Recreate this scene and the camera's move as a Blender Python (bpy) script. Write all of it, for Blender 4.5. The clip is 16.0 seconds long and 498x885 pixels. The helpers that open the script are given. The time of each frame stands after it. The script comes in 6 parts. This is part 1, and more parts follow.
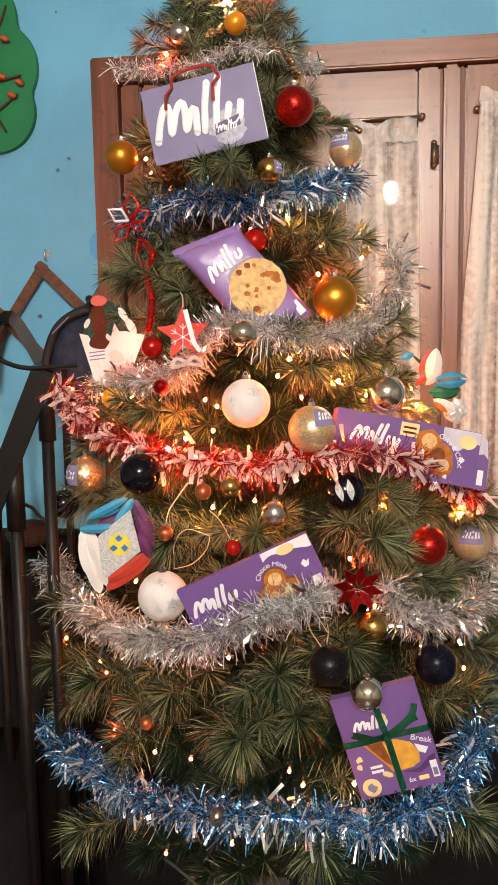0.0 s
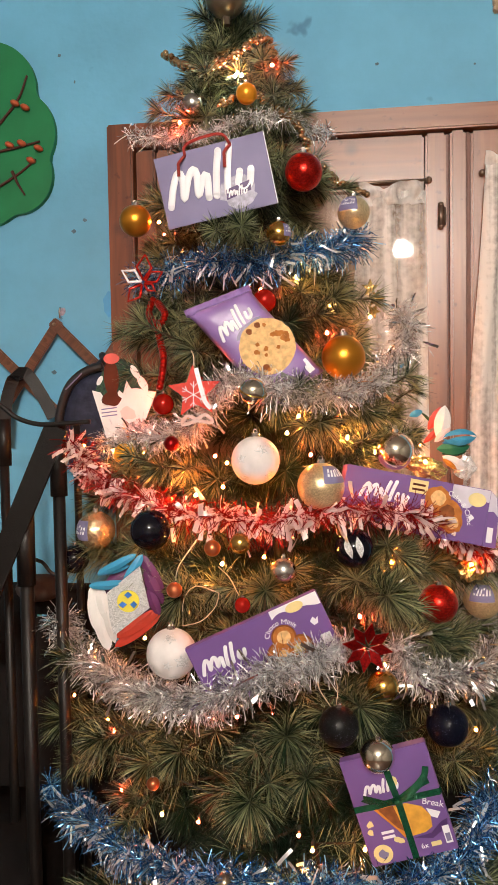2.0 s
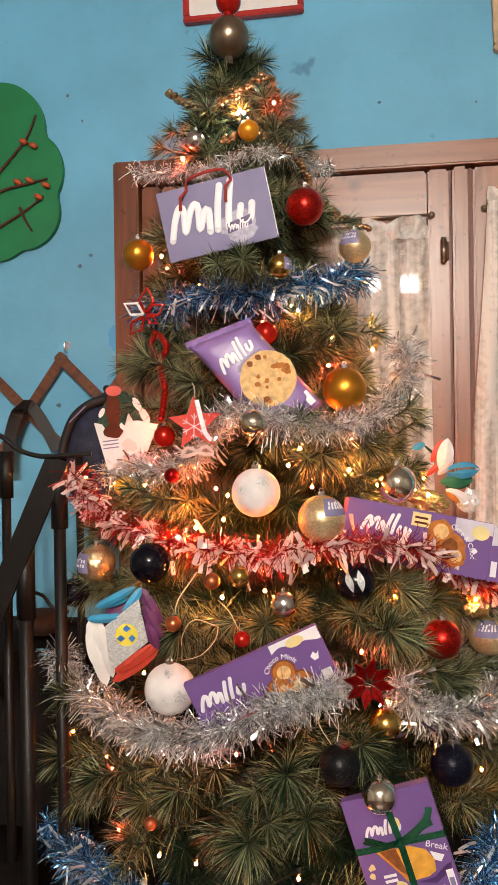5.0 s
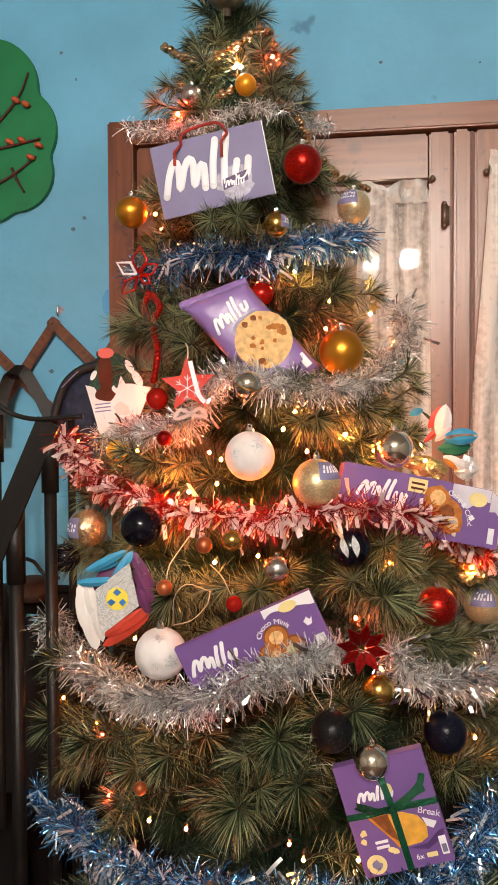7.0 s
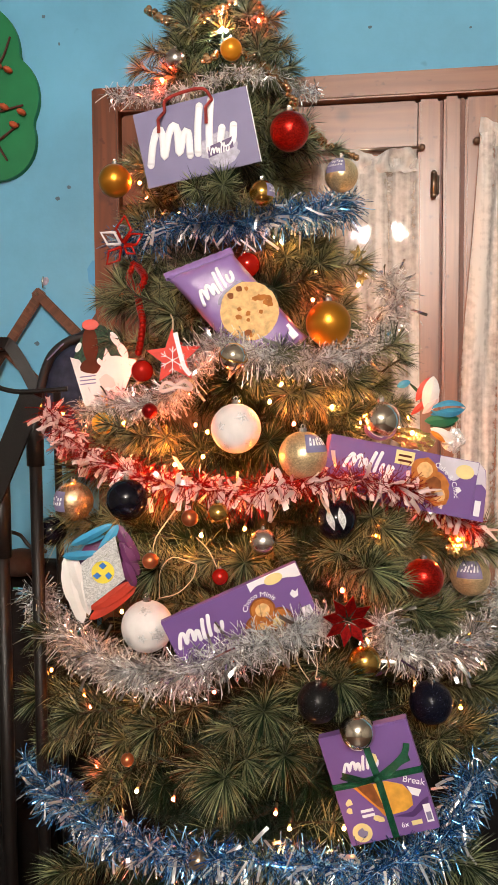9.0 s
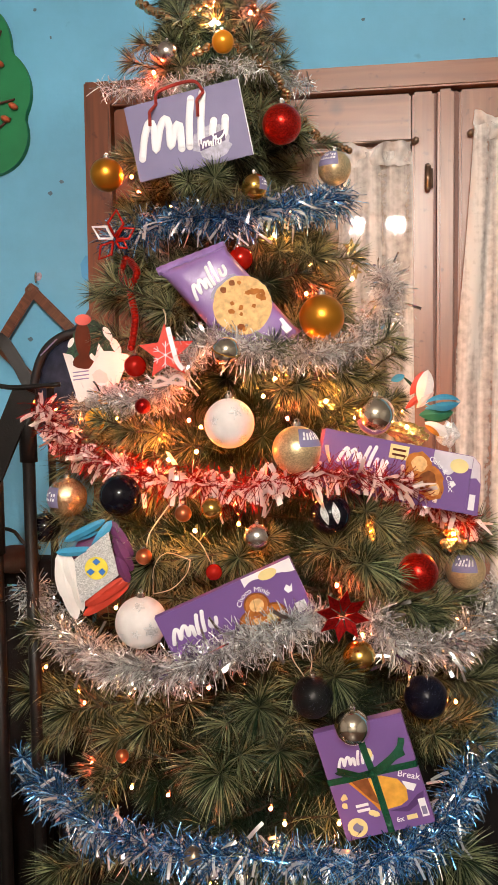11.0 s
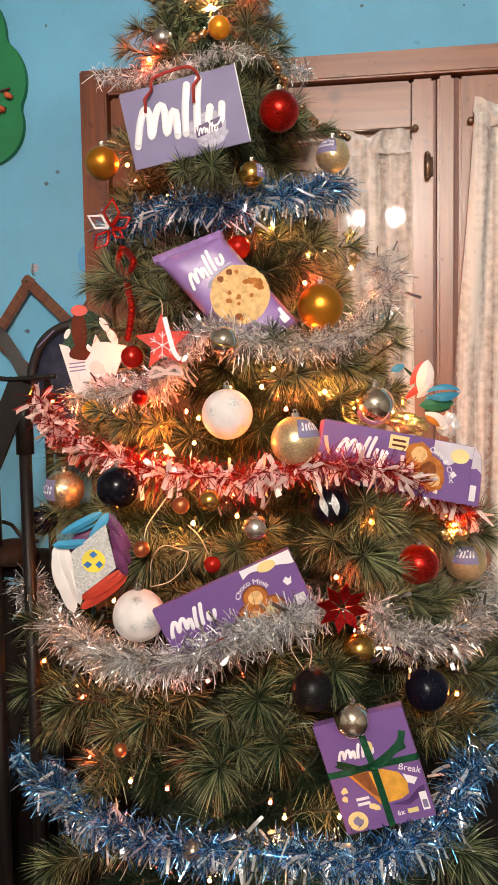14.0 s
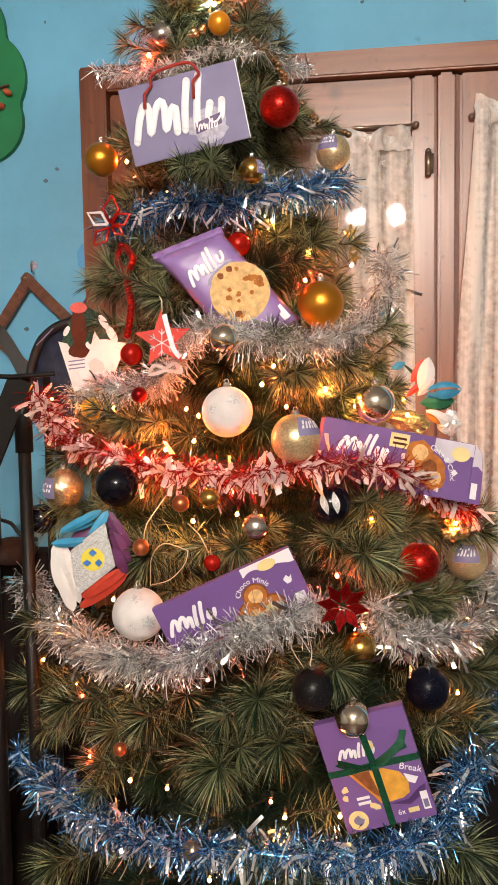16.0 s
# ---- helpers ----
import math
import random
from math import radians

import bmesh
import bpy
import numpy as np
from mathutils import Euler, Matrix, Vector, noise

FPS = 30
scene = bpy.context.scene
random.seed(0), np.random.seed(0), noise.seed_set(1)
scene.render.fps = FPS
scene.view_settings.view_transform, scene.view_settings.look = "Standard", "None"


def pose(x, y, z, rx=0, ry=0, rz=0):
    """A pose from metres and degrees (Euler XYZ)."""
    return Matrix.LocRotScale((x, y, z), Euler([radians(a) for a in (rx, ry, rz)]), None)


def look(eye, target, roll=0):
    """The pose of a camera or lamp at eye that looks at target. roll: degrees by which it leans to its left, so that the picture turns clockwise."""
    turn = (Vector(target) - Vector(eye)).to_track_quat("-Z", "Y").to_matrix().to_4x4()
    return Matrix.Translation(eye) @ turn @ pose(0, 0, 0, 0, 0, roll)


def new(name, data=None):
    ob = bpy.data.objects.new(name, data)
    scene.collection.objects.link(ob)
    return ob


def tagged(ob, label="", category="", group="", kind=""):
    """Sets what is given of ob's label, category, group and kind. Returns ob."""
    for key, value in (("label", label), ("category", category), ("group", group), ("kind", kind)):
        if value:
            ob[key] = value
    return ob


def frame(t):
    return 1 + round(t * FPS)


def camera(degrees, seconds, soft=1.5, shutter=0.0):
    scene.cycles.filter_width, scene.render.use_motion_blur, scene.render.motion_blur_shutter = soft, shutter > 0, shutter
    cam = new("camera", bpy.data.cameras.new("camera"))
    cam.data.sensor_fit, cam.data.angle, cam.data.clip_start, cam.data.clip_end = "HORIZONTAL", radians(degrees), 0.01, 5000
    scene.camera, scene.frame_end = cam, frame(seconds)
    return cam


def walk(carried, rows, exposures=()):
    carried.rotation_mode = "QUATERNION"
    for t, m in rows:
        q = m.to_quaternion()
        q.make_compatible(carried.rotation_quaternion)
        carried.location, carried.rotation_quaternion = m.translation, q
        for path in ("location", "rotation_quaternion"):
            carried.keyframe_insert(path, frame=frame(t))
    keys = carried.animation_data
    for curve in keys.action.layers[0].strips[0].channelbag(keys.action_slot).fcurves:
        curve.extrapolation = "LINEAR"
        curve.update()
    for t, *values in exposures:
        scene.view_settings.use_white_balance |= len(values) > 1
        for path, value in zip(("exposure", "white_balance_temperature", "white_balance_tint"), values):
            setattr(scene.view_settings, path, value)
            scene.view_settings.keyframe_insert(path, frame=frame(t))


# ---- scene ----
cam = camera(33.8, 16.0)
PATH = [
    (0, (0.139, -0.189, 1.432), (-0.112, 1.783, 1.205), -1.0),
    (0.5, (0.142, -0.188, 1.43), (-0.117, 1.786, 1.238), -1.0),
    (1, (0.143, -0.19, 1.433), (-0.121, 1.787, 1.274), -0.9),
    (1.5, (0.148, -0.193, 1.437), (-0.129, 1.783, 1.309), -1.0),
    (2, (0.145, -0.198, 1.442), (-0.135, 1.78, 1.34), -0.9),
    (2.5, (0.15, -0.197, 1.443), (-0.14, 1.781, 1.372), -1.0),
    (3, (0.147, -0.194, 1.445), (-0.143, 1.784, 1.4), -0.9),
    (5.5, (0.162, -0.187, 1.43), (-0.144, 1.789, 1.416), -0.8),
    (6, (0.161, -0.182, 1.424), (-0.141, 1.795, 1.402), -0.7),
    (6.5, (0.158, -0.175, 1.417), (-0.144, 1.802, 1.378), -0.4),
    (7, (0.161, -0.163, 1.408), (-0.137, 1.814, 1.343), -0.3),
    (7.5, (0.167, -0.16, 1.408), (-0.125, 1.817, 1.319), -0.3),
    (8, (0.166, -0.157, 1.407), (-0.115, 1.82, 1.303), -0.3),
    (8.5, (0.161, -0.153, 1.407), (-0.111, 1.825, 1.288), -0.3),
    (9, (0.168, -0.153, 1.407), (-0.109, 1.823, 1.276), -0.4),
    (11.5, (0.174, -0.145, 1.404), (-0.096, 1.832, 1.262), -0.7),
    (12, (0.175, -0.143, 1.402), (-0.096, 1.834, 1.26), -0.7),
    (12.5, (0.173, -0.14, 1.402), (-0.096, 1.837, 1.257), -0.7),
    (13, (0.176, -0.137, 1.402), (-0.095, 1.839, 1.251), -0.8),
    (13.5, (0.174, -0.136, 1.401), (-0.095, 1.84, 1.246), -0.8),
    (14, (0.175, -0.133, 1.4), (-0.097, 1.842, 1.243), -0.9),
    (14.5, (0.175, -0.132, 1.399), (-0.097, 1.843, 1.241), -0.9),
    (15, (0.179, -0.131, 1.4), (-0.096, 1.843, 1.243), -0.9),
    (15.5, (0.177, -0.131, 1.4), (-0.096, 1.844, 1.24), -0.9),
    (16, (0.174, -0.127, 1.398), (-0.098, 1.848, 1.238), -0.9),
]
walk(cam, [(t, look(eye, target, roll)) for t, eye, target, roll in PATH], ((0, 0.02), (3, -0.08), (6.5, -0.08), (9, 0.02), (16, 0.02)))

# ---- light ----
world = bpy.data.worlds.new("night_room")
scene.world = world
world.use_nodes = True
world.node_tree.nodes["Background"].inputs[0].default_value = (0.02, 0.025, 0.04, 1)
world.node_tree.nodes["Background"].inputs[1].default_value = 0.1
LAMP = 1290.0      # radiance of the frosted lamp globes
BULB = 29.0        # scale of the fairy lights


# ---- materials ----
def mat(name, col, rough=0.5, metal=0.0, var=0.15, scale=40.0, bump=0.0, bscale=200.0, coat=0.0, island=0.0, spec=0.5, sheen=0.0):
    m = bpy.data.materials.new(name)
    m.use_nodes = True
    nt = m.node_tree
    b = nt.nodes["Principled BSDF"]
    b.inputs["Roughness"].default_value = rough
    b.inputs["Metallic"].default_value = metal
    b.inputs["Coat Weight"].default_value = coat
    b.inputs["Coat Roughness"].default_value = 0.30 if coat > 0.5 else 0.08
    b.inputs["Specular IOR Level"].default_value = spec
    b.inputs["Base Color"].default_value = (*col, 1)
    tc = nt.nodes.new("ShaderNodeTexCoord")
    if var:
        n = nt.nodes.new("ShaderNodeTexNoise")
        n.inputs["Scale"].default_value = scale
        n.inputs["Detail"].default_value = 6
        nt.links.new(tc.outputs["Object"], n.inputs["Vector"])
        r = nt.nodes.new("ShaderNodeValToRGB")
        r.color_ramp.elements[0].position, r.color_ramp.elements[1].position = 0.3, 0.72
        r.color_ramp.elements[0].color = (*[c * (1 - var) for c in col], 1)
        r.color_ramp.elements[1].color = (*[min(1, c * (1 + var)) for c in col], 1)
        nt.links.new(n.outputs["Fac"], r.inputs["Fac"])
        src = r.outputs["Color"]
        if island:
            g = nt.nodes.new("ShaderNodeNewGeometry")
            hsv = nt.nodes.new("ShaderNodeHueSaturation")
            mr = nt.nodes.new("ShaderNodeMapRange")
            mr.inputs["To Min"].default_value, mr.inputs["To Max"].default_value = 1 - island, 1 + island
            nt.links.new(g.outputs["Random Per Island"], mr.inputs["Value"])
            nt.links.new(mr.outputs["Result"], hsv.inputs["Value"])
            nt.links.new(src, hsv.inputs["Color"])
            src = hsv.outputs["Color"]
        nt.links.new(src, b.inputs["Base Color"])
    if bump:
        n2 = nt.nodes.new("ShaderNodeTexNoise")
        n2.inputs["Scale"].default_value = bscale
        n2.inputs["Detail"].default_value = 4
        nt.links.new(tc.outputs["Object"], n2.inputs["Vector"])
        bp = nt.nodes.new("ShaderNodeBump")
        bp.inputs["Strength"].default_value = bump
        bp.inputs["Distance"].default_value = 0.004
        nt.links.new(n2.outputs["Fac"], bp.inputs["Height"])
        nt.links.new(bp.outputs["Normal"], b.inputs["Normal"])
    return m


def glitter(name, col, dark=0.5, rough=0.28, metal=0.9, scale=520.0):
    """Fine glitter: every grain faces its own way and has its own shade."""
    m = mat(name, col, rough, metal, var=0)
    nt = m.node_tree
    b = nt.nodes["Principled BSDF"]
    tc = nt.nodes.new("ShaderNodeTexCoord")
    v = nt.nodes.new("ShaderNodeTexVoronoi")
    v.inputs["Scale"].default_value = scale
    nt.links.new(tc.outputs["Object"], v.inputs["Vector"])
    sep = nt.nodes.new("ShaderNodeSeparateColor")
    nt.links.new(v.outputs["Color"], sep.inputs["Color"])
    r = nt.nodes.new("ShaderNodeValToRGB")
    r.color_ramp.elements[0].color = (*[c * dark for c in col], 1)
    r.color_ramp.elements[1].color = (*[min(1, c * 1.25) for c in col], 1)
    if max(col) < 0.05:
        e1 = r.color_ramp.elements[1]
        e1.position = 0.97
        e2 = r.color_ramp.elements.new(0.996)
        e2.color = (0.10 + col[0], 0.105 + col[1], 0.12 + 3 * col[2], 1)
    nt.links.new(sep.outputs["Red"], r.inputs["Fac"])
    nt.links.new(r.outputs["Color"], b.inputs["Base Color"])
    bp = nt.nodes.new("ShaderNodeBump")
    b.inputs["Specular IOR Level"].default_value = 0.5 if max(col) > 0.05 else 0.18
    bp.inputs["Strength"].default_value = 0.75 if max(col) > 0.05 else 0.45
    bp.inputs["Distance"].default_value = 0.002
    nt.links.new(sep.outputs["Green"], bp.inputs["Height"])
    nt.links.new(bp.outputs["Normal"], b.inputs["Normal"])
    return m


def wood(name, dark, light, rough=0.34, coat=0.35, stretch=(28, 28, 1.6)):
    m = mat(name, light, rough, 0, var=0, coat=coat)
    nt = m.node_tree
    b = nt.nodes["Principled BSDF"]
    tc = nt.nodes.new("ShaderNodeTexCoord")
    mp = nt.nodes.new("ShaderNodeMapping")
    mp.inputs["Scale"].default_value = stretch
    nt.links.new(tc.outputs["Object"], mp.inputs["Vector"])
    n = nt.nodes.new("ShaderNodeTexNoise")
    n.inputs["Scale"].default_value, n.inputs["Detail"].default_value = 3.0, 8
    n.inputs["Distortion"].default_value = 0.8
    nt.links.new(mp.outputs["Vector"], n.inputs["Vector"])
    r = nt.nodes.new("ShaderNodeValToRGB")
    r.color_ramp.elements[0].position, r.color_ramp.elements[1].position = 0.32, 0.66
    r.color_ramp.elements[0].color, r.color_ramp.elements[1].color = (*dark, 1), (*light, 1)
    nt.links.new(n.outputs["Fac"], r.inputs["Fac"])
    k = nt.nodes.new("ShaderNodeTexVoronoi")
    k.inputs["Scale"].default_value = 7.0
    nt.links.new(tc.outputs["Object"], k.inputs["Vector"])
    kr = nt.nodes.new("ShaderNodeValToRGB")
    kr.color_ramp.elements[0].position, kr.color_ramp.elements[1].position = 0.05, 0.16
    kr.color_ramp.elements[0].color, kr.color_ramp.elements[1].color = (0.35, 0.3, 0.28, 1), (1, 1, 1, 1)
    nt.links.new(k.outputs["Distance"], kr.inputs["Fac"])
    mx = nt.nodes.new("ShaderNodeMix")
    mx.data_type, mx.blend_type = "RGBA", "MULTIPLY"
    mx.inputs["Factor"].default_value = 0.8
    nt.links.new(r.outputs["Color"], mx.inputs[6])
    nt.links.new(kr.outputs["Color"], mx.inputs[7])
    dn = nt.nodes.new("ShaderNodeTexNoise")
    dn.inputs["Scale"].default_value, dn.inputs["Detail"].default_value = 48.0, 2
    nt.links.new(tc.outputs["Object"], dn.inputs["Vector"])
    dr = nt.nodes.new("ShaderNodeValToRGB")
    dr.color_ramp.elements[0].position, dr.color_ramp.elements[1].position = 0.66, 0.72
    dr.color_ramp.elements[0].color, dr.color_ramp.elements[1].color = (1, 1, 1, 1), (0.55, 0.42, 0.36, 1)
    nt.links.new(dn.outputs["Fac"], dr.inputs["Fac"])
    dm = nt.nodes.new("ShaderNodeMix")
    dm.data_type, dm.blend_type = "RGBA", "MULTIPLY"
    dm.inputs["Factor"].default_value = 0.8
    nt.links.new(mx.outputs[2], dm.inputs[6])
    nt.links.new(dr.outputs["Color"], dm.inputs[7])
    nt.links.new(dm.outputs[2], b.inputs["Base Color"])
    bp = nt.nodes.new("ShaderNodeBump")
    bp.inputs["Strength"].default_value, bp.inputs["Distance"].default_value = 0.12, 0.002
    nt.links.new(n.outputs["Fac"], bp.inputs["Height"])
    nt.links.new(bp.outputs["Normal"], b.inputs["Normal"])
    return m


def glow(name, col, strength):
    m = bpy.data.materials.new(name)
    m.use_nodes = True
    b = m.node_tree.nodes["Principled BSDF"]
    b.inputs["Base Color"].default_value = (*col, 1)
    b.inputs["Emission Color"].default_value = (*col, 1)
    b.inputs["Emission Strength"].default_value = strength
    return m


def wall_paint(name, col):
    """Old hand-painted plaster with cloudy patches, small scuffs and a fine relief."""
    m = mat(name, col, 0.62, 0, var=0.0)
    nt = m.node_tree
    b = nt.nodes["Principled BSDF"]
    tc = nt.nodes.new("ShaderNodeTexCoord")
    n = nt.nodes.new("ShaderNodeTexNoise")
    n.inputs["Scale"].default_value, n.inputs["Detail"].default_value = 3.2, 7
    n.inputs["Roughness"].default_value = 0.62
    nt.links.new(tc.outputs["Object"], n.inputs["Vector"])
    r = nt.nodes.new("ShaderNodeValToRGB")
    r.color_ramp.elements[0].position, r.color_ramp.elements[1].position = 0.3, 0.7
    r.color_ramp.elements[0].color = (*[c * 0.84 for c in col], 1)
    r.color_ramp.elements[1].color = (*[c * 1.1 for c in col], 1)
    nt.links.new(n.outputs["Fac"], r.inputs["Fac"])
    s = nt.nodes.new("ShaderNodeTexNoise")
    s.inputs["Scale"].default_value, s.inputs["Detail"].default_value = 11.0, 3
    nt.links.new(tc.outputs["Object"], s.inputs["Vector"])
    sr = nt.nodes.new("ShaderNodeValToRGB")
    sr.color_ramp.elements[0].position, sr.color_ramp.elements[1].position = 0.245, 0.29
    sr.color_ramp.elements[0].color, sr.color_ramp.elements[1].color = (0.45, 0.5, 0.58, 1), (1, 1, 1, 1)
    nt.links.new(s.outputs["Fac"], sr.inputs["Fac"])
    mx = nt.nodes.new("ShaderNodeMix")
    mx.data_type, mx.blend_type = "RGBA", "MULTIPLY"
    mx.inputs["Factor"].default_value = 0.8
    nt.links.new(r.outputs["Color"], mx.inputs[6])
    nt.links.new(sr.outputs["Color"], mx.inputs[7])
    nt.links.new(mx.outputs[2], b.inputs["Base Color"])
    f = nt.nodes.new("ShaderNodeTexNoise")
    f.inputs["Scale"].default_value, f.inputs["Detail"].default_value = 60.0, 5
    nt.links.new(tc.outputs["Object"], f.inputs["Vector"])
    bp = nt.nodes.new("ShaderNodeBump")
    bp.inputs["Strength"].default_value, bp.inputs["Distance"].default_value = 0.25, 0.004
    nt.links.new(f.outputs["Fac"], bp.inputs["Height"])
    nt.links.new(bp.outputs["Normal"], b.inputs["Normal"])
    return m


def sheer(name, col, clear):
    """Thin lace cloth: threads let part of the light through."""
    m = bpy.data.materials.new(name)
    m.use_nodes = True
    nt = m.node_tree
    b = nt.nodes["Principled BSDF"]
    b.inputs["Base Color"].default_value = (*col, 1)
    b.inputs["Roughness"].default_value = 0.9
    tc = nt.nodes.new("ShaderNodeTexCoord")
    mp = nt.nodes.new("ShaderNodeMapping")
    mp.inputs["Scale"].default_value = (30, 30, 0.9)
    nt.links.new(tc.outputs["Object"], mp.inputs["Vector"])
    n = nt.nodes.new("ShaderNodeTexNoise")
    n.inputs["Scale"].default_value, n.inputs["Detail"].default_value, n.inputs["Distortion"].default_value = 1.0, 3, 0.4
    nt.links.new(mp.outputs["Vector"], n.inputs["Vector"])
    f = nt.nodes.new("ShaderNodeTexNoise")
    f.inputs["Scale"].default_value, f.inputs["Detail"].default_value = 75.0, 4
    nt.links.new(tc.outputs["Object"], f.inputs["Vector"])
    ad = nt.nodes.new("ShaderNodeMath")
    ad.operation = "MULTIPLY_ADD"
    ad.inputs[1].default_value = 0.3
    nt.links.new(f.outputs["Fac"], ad.inputs[0])
    nt.links.new(n.outputs["Fac"], ad.inputs[2])
    mr = nt.nodes.new("ShaderNodeMapRange")
    mr.inputs["From Min"].default_value, mr.inputs["From Max"].default_value = 0.50, 0.82
    mr.inputs["To Min"].default_value, mr.inputs["To Max"].default_value = max(0.0, 0.70 - clear), min(1, 1.58 - clear)
    nt.links.new(ad.outputs[0], mr.inputs["Value"])
    nt.links.new(mr.outputs["Result"], b.inputs["Alpha"])
    return m


def clear_glass(name, tint=(1, 1, 1), rough=0.0):
    m = bpy.data.materials.new(name)
    m.use_nodes = True
    b = m.node_tree.nodes["Principled BSDF"]
    b.inputs["Base Color"].default_value = (*tint, 1)
    b.inputs["Roughness"].default_value = rough
    b.inputs["Transmission Weight"].default_value = 1.0
    b.inputs["IOR"].default_value = 1.5
    return m


